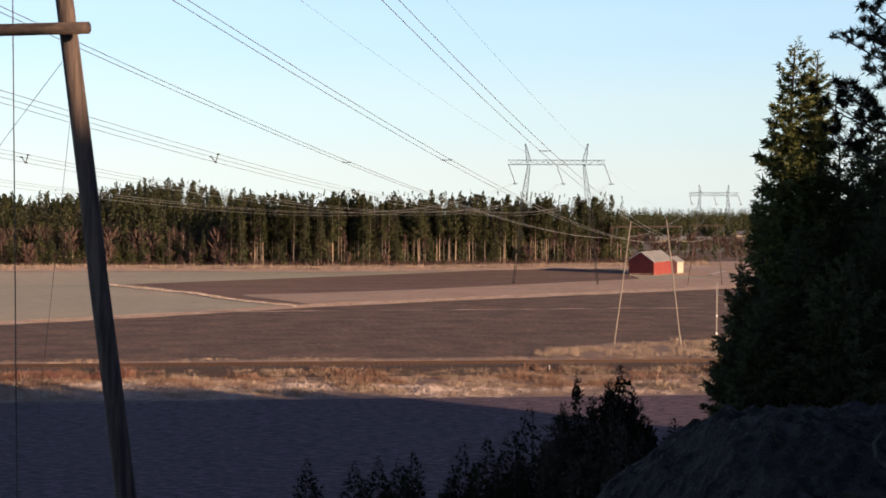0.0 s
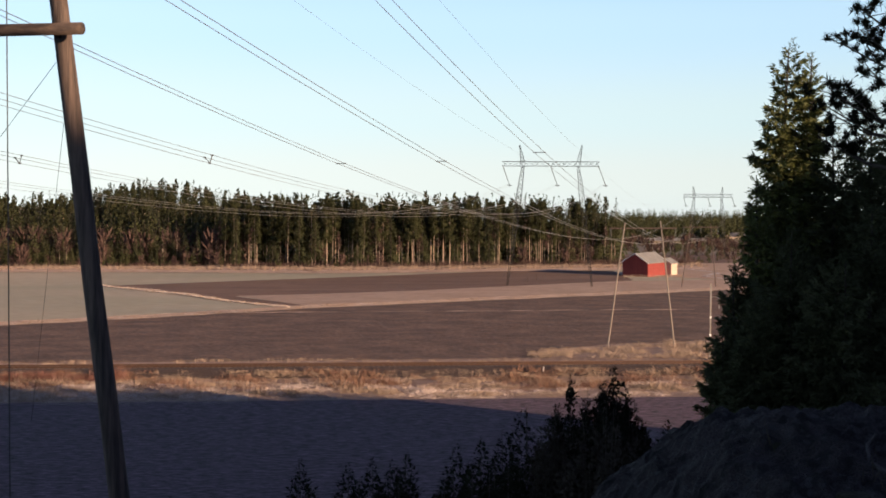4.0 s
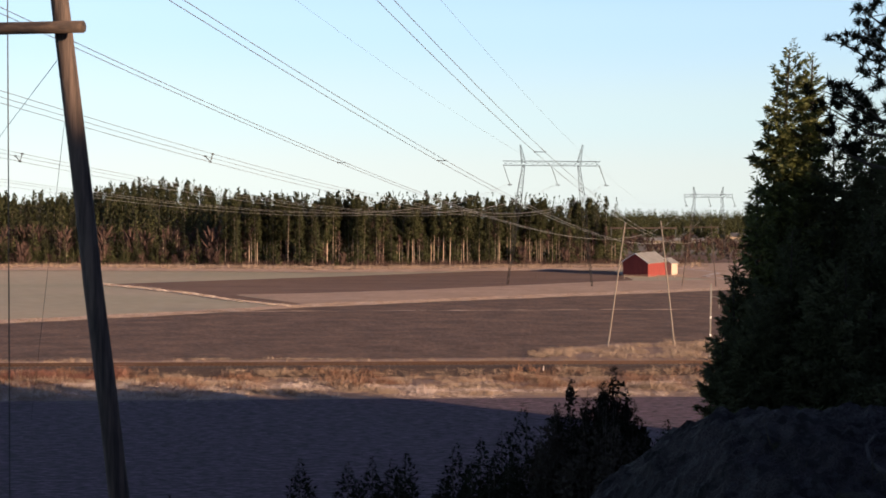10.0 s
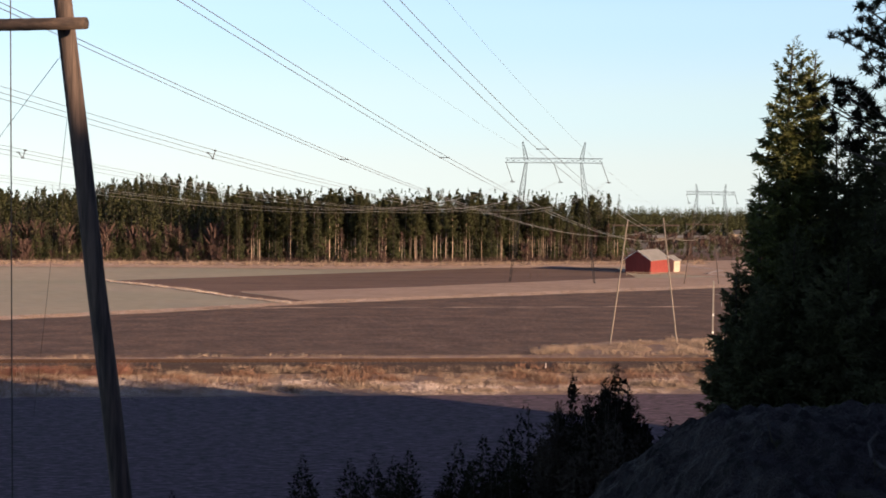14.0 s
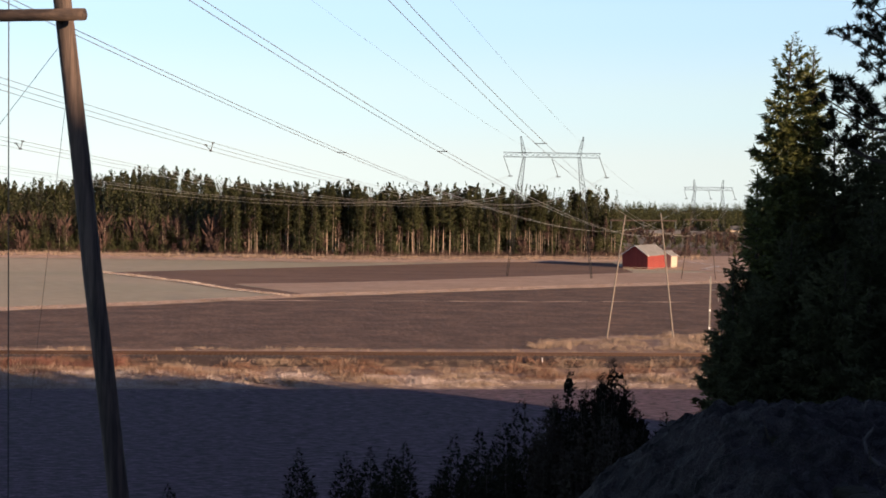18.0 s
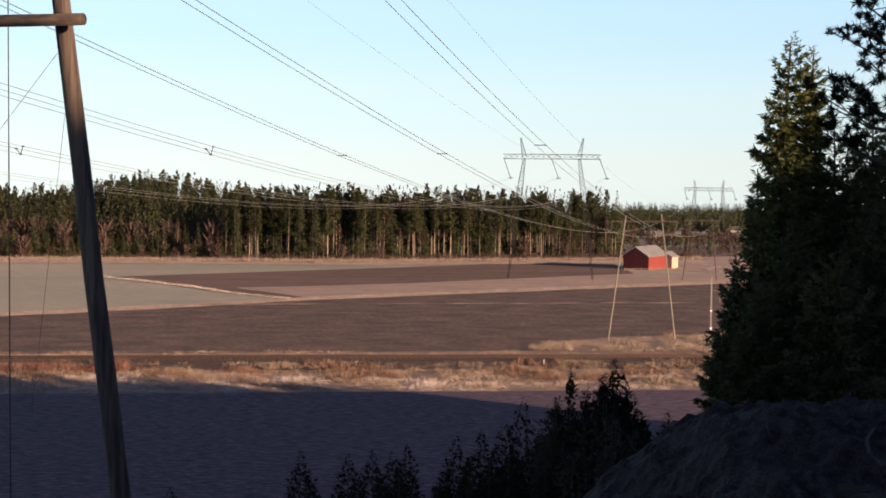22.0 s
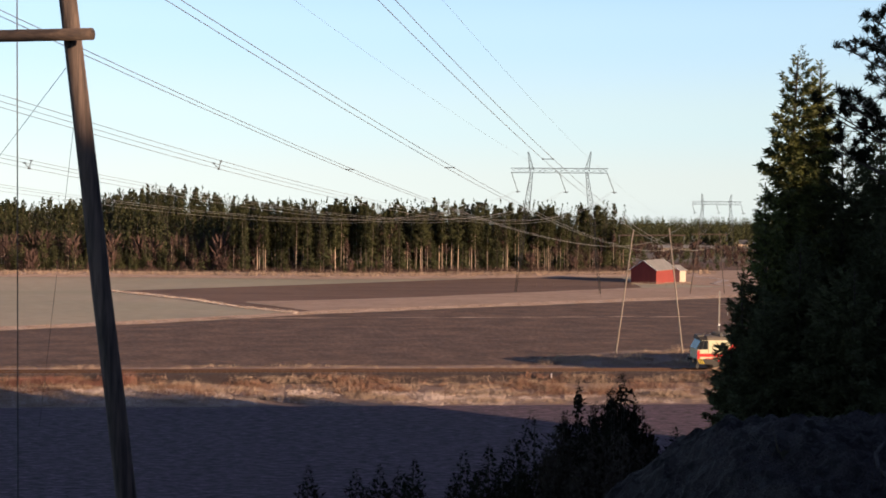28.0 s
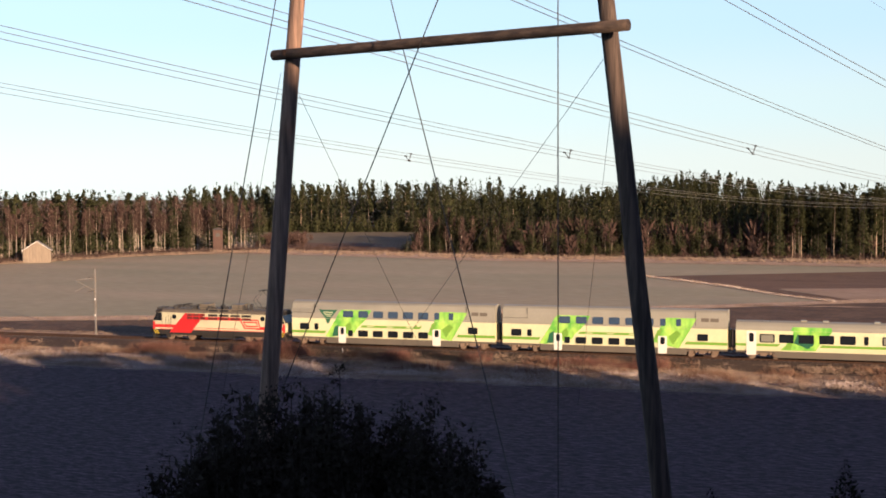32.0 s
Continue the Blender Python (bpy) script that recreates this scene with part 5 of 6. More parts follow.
def make_tree(kind, h, seed):
    rng = np.random.default_rng(seed)
    label = {"spruce": "dark green spruce at the wood's edge", "pine": "tall pine with a bare trunk at the wood's edge", "birch": "leafless birch with a pale trunk",
             "young": "young olive-green spruce at the wood's edge", "shrub": "leafless brown shrub at the wood's edge"}[kind]
    t = thing({"young": "young_spruce_tree", "shrub": "leafless_shrub"}.get(kind, kind + "_tree"), Matrix.Translation((0, 0, -500)), label, "tree", "trees of the wood")
    if kind == "spruce":
        part("trunk", trunk_bm(h * 0.93, 0.14, seed, 6, bare=0.1), BARK_SPRUCE, t)
        p, w_, g, o_ = spruce_cloud(h, rng.uniform(2.4, 3.0), h * rng.uniform(0.04, 0.18), rng, 1350)
        sprays("crown", p, w_, 0.46 * g, 0.14 * g, rng, NEEDLE, t, out=o_)
    elif kind == "young":
        part("trunk", trunk_bm(h, 0.09, seed, 3), BARK_SPRUCE, t)
        p, w_, g, o_ = spruce_cloud(h, h * 0.26, 0.2, rng, 1150)
        sprays("crown", p, w_, 0.36 * g, 0.115 * g, rng, NEEDLE_P, t, out=o_)
    elif kind == "pine":
        part("trunk", trunk_bm(h * 0.93, 0.14, seed, 10, bare=0.4), BARK_PINE if seed % 2 else BARK_GREY, t)
        p, w_, o_ = pine_cloud(h, 2.0, h * rng.uniform(0.36, 0.5), rng, 1350)
        sprays("crown", p, w_, 0.44, 0.13, rng, NEEDLE_T, t, out=o_)
    elif kind == "shrub":
        n = 620
        a, f = rng.uniform(0, 6.283, n), rng.uniform(0.1, 1, n) ** 0.8
        rr = h * 0.3 * np.sqrt(rng.uniform(0, 1, n)) * (1.15 - 0.6 * f)
        stems = bmesh.new()
        for j in range(9):
            q = rng.uniform(0, 6.283)
            tube(stems, (0, 0, -0.2), (math.cos(q) * h * 0.2, math.sin(q) * h * 0.2, h * rng.uniform(0.6, 0.95)), 0.035, 0.01, n=3, caps=False)
        part("stems", stems, TWIG, t)
        p = np.stack([np.cos(a) * rr, np.sin(a) * rr, h * f * 0.9], 1)
        sprays("crown", p, np.stack([np.cos(a) * 0.4, np.sin(a) * 0.4, np.ones(n)], 1) + rng.normal(size=(n, 3)) * 0.3, 0.75, 0.05, rng, TWIG, t)
    else:
        part("trunk", trunk_bm(h * 0.95, 0.085, seed, 14, bare=0.45), BARK_BIRCH, t)
        rng2 = np.random.default_rng(seed + 5)
        n = 900
        limbs = 26                                     # steep limbs that carry the twigs
        li = rng2.integers(0, limbs, n)
        la, lz = rng2.uniform(0, 6.283, limbs), rng2.uniform(0.34, 0.93, limbs) * h
        ll = (1.05 - lz / h) * h * 0.27
        f = rng2.uniform(0.15, 1.0, n)
        rr = ll[li] * f * 0.55
        p = np.stack([np.cos(la[li]) * rr, np.sin(la[li]) * rr, lz[li] + ll[li] * f * 0.85], 1) + rng2.normal(size=(n, 3)) * 0.16
        w_ = np.stack([np.cos(la[li]) * 0.5, np.sin(la[li]) * 0.5, np.full(n, 0.7)], 1) + rng2.normal(size=(n, 3)) * 0.4
        sprays("crown", p, w_, 0.62, 0.042, rng2, TWIG, t)
    return t


PROTO = {"spruce": [make_tree("spruce", h, s) for s, h in ((1, 17.0), (2, 19.0), (3, 15.5), (4, 18.0))],
         "young": [make_tree("young", h, s) for s, h in ((11, 8.0), (12, 9.0), (13, 7.0))],
         "pine": [make_tree("pine", h, s) for s, h in ((21, 18.0), (22, 19.5), (23, 17.0), (24, 18.5))],
         "birch": [make_tree("birch", h, s) for s, h in ((31, 15.0), (32, 17.0), (33, 13.0))],
         "shrub": [make_tree("shrub", h, s) for s, h in ((41, 5.0), (42, 4.4))]}
HEIGHT = {"spruce": 17.4, "young": 8.0, "pine": 18.2, "birch": 15.0, "shrub": 4.7}


def plant(kind, x, y, h, rng):
    src = rng.choice(PROTO[kind])
    s = h / HEIGHT[kind] * rng.uniform(0.96, 1.04)
    m = Matrix.Translation((x, y, land(x, y) - 0.1)) @ Matrix.Rotation(rng.uniform(0, 6.283), 4, "Z")
    t = copy_thing(src, m)
    t.scale = (s * rng.uniform(0.9, 1.15), s * rng.uniform(0.9, 1.15), s)
    return t


def along(pts, t):
    """The point a fraction t along a bent line."""
    seg = [math.hypot(b[0] - a[0], b[1] - a[1]) for a, b in zip(pts, pts[1:])]
    d = t * sum(seg)
    for (a, b), s in zip(zip(pts, pts[1:]), seg):
        if d <= s:
            return lerp(a[0], b[0], d / s), lerp(a[1], b[1], d / s)
        d -= s
    return pts[-1]


rng = random.Random(5)
MAIN = [(-162, 349), (-122, 343), (-71, 349), (-26, 349), (19, 362), (52, 374)]
for i in range(270):                                   # the wood's front row: low mixed growth, then tall pines
    x, y = along(MAIN, (i + rng.random()) / 270)
    if x < -157:
        kind, h = "young", rng.uniform(2.2, 4.0)
    elif x < -136:
        kind = rng.choice(("birch", "birch", "pine", "spruce", "young"))
        h = {"young": rng.uniform(4, 7), "birch": rng.uniform(9, 12)}.get(kind, rng.uniform(11, 14))
    elif x < -56:
        kind = rng.choice(("young", "young", "young", "young", "young", "spruce", "shrub", "birch"))
        h = {"spruce": rng.uniform(8, 11), "young": rng.uniform(3.5, 8.0), "shrub": rng.uniform(2, 5), "birch": rng.uniform(7, 11)}[kind]
    elif x < 35:
        kind = rng.choice(("pine", "pine", "pine", "spruce", "birch"))
        h = rng.uniform(9, 13) if kind == "birch" else rng.uniform(14.5, 17.6)
    else:
        kind = rng.choice(("pine", "young", "spruce", "birch"))
        h = {"young": rng.uniform(4, 9), "birch": rng.uniform(7, 11)}.get(kind, rng.uniform(12.5, 15))
    plant(kind, x, y + rng.uniform(0, 7), h, rng)
WEST = [(-252, 236), (-243, 276), (-229, 326), (-208, 352)]
for i in range(95):
    x, y = along(WEST, (i + rng.random()) / 95)
    kind = rng.choice(("birch", "birch", "birch", "birch", "birch", "spruce"))
    plant(kind, x - rng.uniform(0, 8), y + rng.uniform(0, 4), rng.uniform(11.5, 15.5) if kind == "birch" else rng.uniform(14, 16.8), rng)


def joined_wood(name, spots, label, keep=4, wide=2.1, stems=True):
    """Many trees in one mesh: copies of the tree shapes, coarser behind the front row."""
    vs, fs, mi, ns, base = [], [], [], [], 0
    mats = [BARK_SPRUCE, BARK_GREY, NEEDLE, NEEDLE_P, NEEDLE_T, TWIG, BARK_BIRCH, BARK_PINE]
    rg = random.Random(name)
    cache = {}
    for kind, x, y, h in spots:
        src = rg.choice(PROTO[kind])
        s = h / HEIGHT[kind]
        a = rg.uniform(0, 6.283)
        ca, sa = math.cos(a) * s, math.sin(a) * s
        for ch in src.children:
            if ch.name.startswith(("trunk", "stems")) and not stems:
                continue
            if ch.name not in cache:
                me = ch.data
                co = np.empty(len(me.vertices) * 3)
                me.vertices.foreach_get("co", co)
                k = np.empty(len(me.loops), dtype=int)
                me.loops.foreach_get("vertex_index", k)
                tot = np.array([p.loop_total for p in me.polygons])
                if ch.name.startswith(("trunk", "stems")):
                    start = np.concatenate([[0], np.cumsum(tot)[:-1]])
                    tris = [t3 for b, t_ in zip(start, tot) if t_ == 4 for t3 in ((k[b], k[b + 1], k[b + 2]), (k[b], k[b + 2], k[b + 3]))]
                    vn = np.empty(len(me.vertices) * 3)
                    me.vertices.foreach_get("normal", vn)
                    cache[ch.name] = (co.reshape(-1, 3), np.array(tris), mats.index(me.materials[0]), vn.reshape(-1, 3))
                else:
                    p = co.reshape(-1, 3, 3)[::keep].copy()          # fewer blades, made wider and longer
                    mid = (p[:, 0] + p[:, 1]) / 2
                    p[:, 0], p[:, 1] = mid + (p[:, 0] - mid) * wide, mid + (p[:, 1] - mid) * wide
                    p[:, 2] = mid + (p[:, 2] - mid) * wide * 0.6
                    vn = np.zeros(len(me.vertices) * 3, dtype=np.float32)
                    if "custom_normal" in me.attributes:
                        me.attributes["custom_normal"].data.foreach_get("vector", vn)
                        vn = vn.reshape(-1, 3, 3)[::keep]
                    else:
                        fn = np.cross(p[:, 1] - p[:, 0], p[:, 2] - p[:, 0])
                        fn /= np.maximum(np.linalg.norm(fn, axis=1, keepdims=True), 1e-9)
                        vn = np.repeat(fn, 3, 0)
                    cache[ch.name] = (p.reshape(-1, 3), np.arange(len(p) * 3).reshape(-1, 3), mats.index(me.materials[0]), vn.reshape(-1, 3))
            co, q, m_, vn = cache[ch.name]
            ns.append(np.stack([(vn[:, 0] * ca - vn[:, 1] * sa) / s, (vn[:, 0] * sa + vn[:, 1] * ca) / s, vn[:, 2]], 1))
            w_ = np.stack([co[:, 0] * ca - co[:, 1] * sa + x, co[:, 0] * sa + co[:, 1] * ca + y, co[:, 2] * s + land(x, y)], 1)
            vs.append(w_)
            fs.append(q + base)
            mi.append(np.full(len(q), m_))
            base += len(w_)
    v, f, mi = np.concatenate(vs), np.concatenate(fs), np.concatenate(mi)
    me = bpy.data.meshes.new(name)
    me.vertices.add(len(v))
    me.vertices.foreach_set("co", v.ravel())
    me.loops.add(f.size)
    me.loops.foreach_set("vertex_index", f.ravel())
    me.polygons.add(len(f))
    me.polygons.foreach_set("loop_start", np.arange(len(f)) * 3)
    for m_ in mats:
        me.materials.append(m_)
    me.polygons.foreach_set("material_index", mi)
    soft_normals(me, np.concatenate(ns))
    me.update(calc_edges=True)
    return tagged(new(name, me), label, "wood", kind="stuff")


spots = []
for i in range(1350):
    x, y = along(MAIN, rng.random())
    back = rng.uniform(5, 52) if i % 3 else rng.uniform(5, 20)
    if x < -56 + rng.gauss(0, 5):                          # the wood climbs from its edge
        kind = rng.choice(("spruce", "spruce", "young", "spruce", "young", "spruce", "shrub", "pine") if back < 22 else ("spruce", "spruce", "pine"))
        h = min(16.2, 6.5 + 0.4 * back) * rng.uniform(0.82, 1.06)
        h = min(h, 8.5) if kind == "shrub" else h
    else:
        kind = rng.choice(("pine", "spruce", "spruce", "spruce", "spruce"))
        h = rng.uniform(15.8, 18.6) - (0.5 if x > 15 else 0)
    if x < -157:
        back += 60
    if x > 30:
        back = min(back, 40)
    spots.append((kind, x + rng.uniform(-3, 3), y + back, h))
for i in range(300):                                   # young growth and saplings under the front row
    x, y = along(MAIN, rng.random())
    if x > -157 and rng.random() < (0.95 if x < -55 else 0.4):
        spots.append((rng.choice(("young", "young", "shrub")), x, y + rng.uniform(-2, 8), rng.uniform(2.5, 6)))
for i in range(330):                                   # the ridge behind
    x, y = rng.uniform(-134, -66), rng.uniform(440, 510)
    spots.append((rng.choice(("spruce", "spruce", "pine")), x, y, rng.uniform(15.4, 17.6) - 3.0 * ((x + 101) / 33) ** 2))
joined_wood("conifer_wood", spots, "dense dark wood of pines and spruces beyond the fields", 9, 3.4)
spots = []
for i in range(560):
    x, y = along([(-262, 200)] + WEST, rng.random())
    spots.append((rng.choice(("pine", "spruce", "spruce", "spruce")), x - rng.uniform(4, 45), y + rng.uniform(0, 30), rng.uniform(15.3, 17.3)))
for i in range(150):                                   # birches among the first rows
    x, y = along(WEST, rng.random())
    spots.append(("birch", x - rng.uniform(3, 16), y + rng.uniform(0, 10), rng.uniform(12, 15.5)))
for i in range(90):                                    # brush on the clearing's near side
    x, y = along([(-226, 402), (-203, 354)], rng.random())
    spots.append(("shrub", x + rng.uniform(-7, 7), y + rng.uniform(-4, 4), rng.uniform(1.5, 4.0)))
for i in range(340):                                   # beyond the clearing
    spots.append((rng.choice(("pine", "spruce", "spruce")), rng.uniform(-320, -190), rng.uniform(462, 530), rng.uniform(16, 19)))
    spots.append(("young", rng.uniform(-290, -190), rng.uniform(460, 470), rng.uniform(4, 8)))
for i in range(160):
    spots.append((rng.choice(("pine", "spruce", "spruce")), rng.uniform(-190, -126), rng.uniform(440, 510), rng.uniform(13, 15.5)))
joined_wood("west_wood", spots, "wood of pines and birches round a clearing", 9, 3.4)
spots = []
for i in range(1700):
    x = rng.uniform(80, 330)
    spots.append((rng.choice(("young", "young", "spruce")), x, rng.uniform(605, 800) + 0.2 * x, rng.uniform(8.0, 10.2)))
for i in range(300):
    spots.append((rng.choice(("young", "young", "shrub")), rng.uniform(64, 150), rng.uniform(425, 575), rng.uniform(2, 4.5)))
for i in range(190):                                   # brush between the barn and the farm
    spots.append((rng.choice(("shrub", "young", "young", "young")), rng.uniform(64, 140), rng.uniform(376, 430), rng.uniform(1.2, 3.0)))
joined_wood("far_wood", spots, "far dark conifer woods beyond the farm", 13, 4.2, False)

# ---- the hill's own wood, to the right of the camera and behind it ----
spots = []
hill = random.Random(17)
CREST = [(-30, 33.2), (9.2, 33.2), (10.3, 30.3), (17, 30.2), (22, 34.5), (28, 34.0), (30.9, 34.0), (31.2, 30.3), (35.0, 30.3), (35.4, 35.0), (37.2, 35.5), (42, 35.7), (52, 35.4), (60, 35.0), (75, 32.6), (82, 30.8), (88, 28.4), (90.6, 26.6), (97, 25.2), (100, 23.4), (103.8, 22.6), (105.6, 14), (115, 9), (140, 6)]
for i in range(850):
    s_, c_ = hill.uniform(26, 80), -25 + 153 * (i * 0.618034 % 1)
    x, y = 0.82 * s_ + 0.57 * c_, -0.57 * s_ + 0.82 * c_
    top = next(lerp(a[1], b[1], (c_ - a[0]) / (b[0] - a[0])) for a, b in zip(CREST, CREST[1:]) if c_ <= b[0])
    h = top + 0.185 * (s_ - 40) - land(x, y) - abs(hill.gauss(0, 0.8 if c_ < 55 else 1.7))
    if h > 3:
        spots.append((hill.choice(("spruce", "spruce", "pine")), x, y, h))
joined_wood("hill_wood", spots, "conifer wood on the hill above the fields", 10, 5.6, False)
for j, k in enumerate(PROTO.values()):                 # the first of each tree stand in the wood too
    for i, t in enumerate(k):
        x = -58 + i * 19 + j * 4.7
        t.matrix_world = Matrix.Translation((x, 364 + 2 * i, land(x, 364) - 0.1))


# ---- near spruce, pine, junipers and rock ----
def conifer(base, h, reach, seed, n, size, boughs, leaf, label, name="spruce_tree", group="trees on the hill", cap=9.0, trunk=0.014, flat=0.19, core=0):
    """A spruce of single boughs: each a bent line with hanging twigs; reach is the breadth per metre below the tip."""
    rg = np.random.default_rng(seed)
    t = thing(name, Matrix.Translation(base), label, "tree", group)
    part("trunk", trunk_bm(h * 0.985, trunk * h, seed, 26, 8, 0.05), BARK_DARK, t)
    k = np.arange(boughs)
    down = ((k + rg.uniform(0, 1, boughs)) / boughs) ** 0.9 * (h - 0.12)          # metres below the tip
    edge = np.minimum(cap, reach * down / (1 + 0.42 * down / max(1.0, cap))) + 0.04
    ln = edge * rg.uniform(0.45, 1.15, boughs)
    ang = k * 2.39996 + rg.normal(size=boughs) * 0.35
    share = ln ** 1.15 + 0.02
    num = np.maximum(10, (n * share / share.sum())).astype(int)
    b = np.repeat(k, num)
    m = len(b)
    s = rg.uniform(0.0, 1, m) ** 0.7
    L, A = ln[b], ang[b]
    out = np.stack([np.cos(A), np.sin(A), np.zeros(m)], 1)
    acr = np.stack([-np.sin(A), np.cos(A), np.zeros(m)], 1)
    young = np.clip(1 - down[b] / 2.2, 0, 1) * 0.75
    z = h - down[b] + L * s * (young - 0.28 * (1 - young)) + L * 0.3 * s ** 3
    off = rg.normal(size=m) * (0.02 + 0.19 * L * (1.05 - s) * np.sqrt(s + 0.1))
    pos = out * (L * s)[:, None] + acr * off[:, None]
    pos[:, 2] = z - np.abs(off) * 0.3 - rg.exponential(1.0, m) * 0.07 * np.minimum(1.2, L)
    pos += rg.normal(size=(m, 3)) * size * 0.18
    way_ = out * 0.75 + acr * (np.sign(off) * rg.uniform(0, 1.0, m))[:, None] + rg.normal(size=(m, 3)) * 0.38
    way_[:, 2] += 0.9 * young - 0.35 + 0.3 * s
    size = size * np.clip(0.4 + down[b] * 0.4, 0.4, 1.0)[:, None]
    sprays("crown", pos, way_, size, size * flat, rg, leaf, t)
    if core:                                               # dense inner sprays near the stem
        pick = rg.choice(m, core)
        mid = pos[pick] * np.array([0.8, 0.8, 1.0]) - np.array([0, 0, 0.05])
        sprays("inner_crown", mid, way_[pick], size[pick] * 1.1, size[pick] * 0.26, rg, leaf, t)
    return t


def on_ray(bearing, dist):
    x, y = math.sin(radians(bearing)) * dist, math.cos(radians(bearing)) * dist
    return x, y, land(x, y)


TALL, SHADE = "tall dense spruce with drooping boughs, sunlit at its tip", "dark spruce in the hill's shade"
# bearing, distance, degrees of the top above the eye, breadth per metre, widest reach, blades
# Most shaded trees take duller NEEDLE, so part of their shade is colour
for k, (b, d, up_, reach, cap, n, leaf) in enumerate((
        (15.0, 35.0, 6.3, 0.56, 1.2, 42000, NEEDLE_N), (15.75, 35.6, 5.8, 0.36, 0.85, 28000, NEEDLE_N), (14.6, 34.6, 4.2, 0.5, 0.6, 15000, NEEDLE_N),
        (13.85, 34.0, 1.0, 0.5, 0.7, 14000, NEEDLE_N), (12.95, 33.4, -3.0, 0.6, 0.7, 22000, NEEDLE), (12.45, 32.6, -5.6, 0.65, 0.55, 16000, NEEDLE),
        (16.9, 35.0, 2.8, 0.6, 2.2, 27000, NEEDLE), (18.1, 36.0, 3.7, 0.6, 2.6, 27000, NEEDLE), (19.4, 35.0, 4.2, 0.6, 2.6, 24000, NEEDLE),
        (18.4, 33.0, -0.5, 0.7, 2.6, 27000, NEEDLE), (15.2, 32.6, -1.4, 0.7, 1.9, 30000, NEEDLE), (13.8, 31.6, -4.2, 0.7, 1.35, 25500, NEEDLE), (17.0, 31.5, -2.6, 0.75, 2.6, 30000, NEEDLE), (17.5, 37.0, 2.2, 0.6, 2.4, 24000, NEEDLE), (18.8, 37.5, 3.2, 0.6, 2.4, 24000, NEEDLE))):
    x, y, z = on_ray(b, d)
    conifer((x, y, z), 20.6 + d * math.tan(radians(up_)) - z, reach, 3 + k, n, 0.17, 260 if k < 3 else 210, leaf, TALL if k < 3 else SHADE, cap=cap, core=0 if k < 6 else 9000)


def near_pine(base, h, label):
    rg = np.random.default_rng(9)
    t = thing("pine_tree", Matrix.Translation(base), label, "tree", "trees on the hill")
    bm = trunk_bm(h, 0.17, 5, 0, 9)
    tips = []
    rg2 = random.Random(4)
    for k in range(84):
        f = rg2.uniform(0.52, 0.99)
        a = rg2.uniform(0, 6.283)
        ln = 3.3 * (1.1 - f * 0.75)
        p = Vector((0, 0, h * f))
        q = p + Vector((math.cos(a) * ln * 0.6, math.sin(a) * ln * 0.6, ln * 0.12))
        e = q + Vector((math.cos(a) * ln * 0.4, math.sin(a) * ln * 0.4, ln * 0.22))
        tube(bm, p, q, 0.035, 0.025, n=5, caps=False)
        tube(bm, q, e, 0.025, 0.012, n=4, caps=False)
        for j in range(9):
            s = rg2.uniform(0.5, 1)
            o = p.lerp(q, s * 2) if s < 0.5 else q.lerp(e, s * 2 - 1)
            g = o + Vector((rg2.gauss(0, 0.2), rg2.gauss(0, 0.2), rg2.uniform(0.02, 0.26)))
            tube(bm, o, g, 0.012, 0.008, n=3, caps=False)
            tips.append(tuple(g))
    part("trunk", bm, BARK_DARK, t)
    tips = np.array(tips)
    n = 65
    pos = np.repeat(tips, n, 0) + rg.normal(size=(len(tips) * n, 3)) * 0.028
    way_ = rg.normal(size=(len(tips) * n, 3)) + np.array([0, 0, 0.5])
    sprays("crown", pos, way_, 0.125, 0.012, rg, NEEDLE_S, t)


near_pine((9.2, 24.0, land(9.2, 24.0)), 27.5 - land(9.2, 24.0), "pine with tufted needles on reaching boughs")


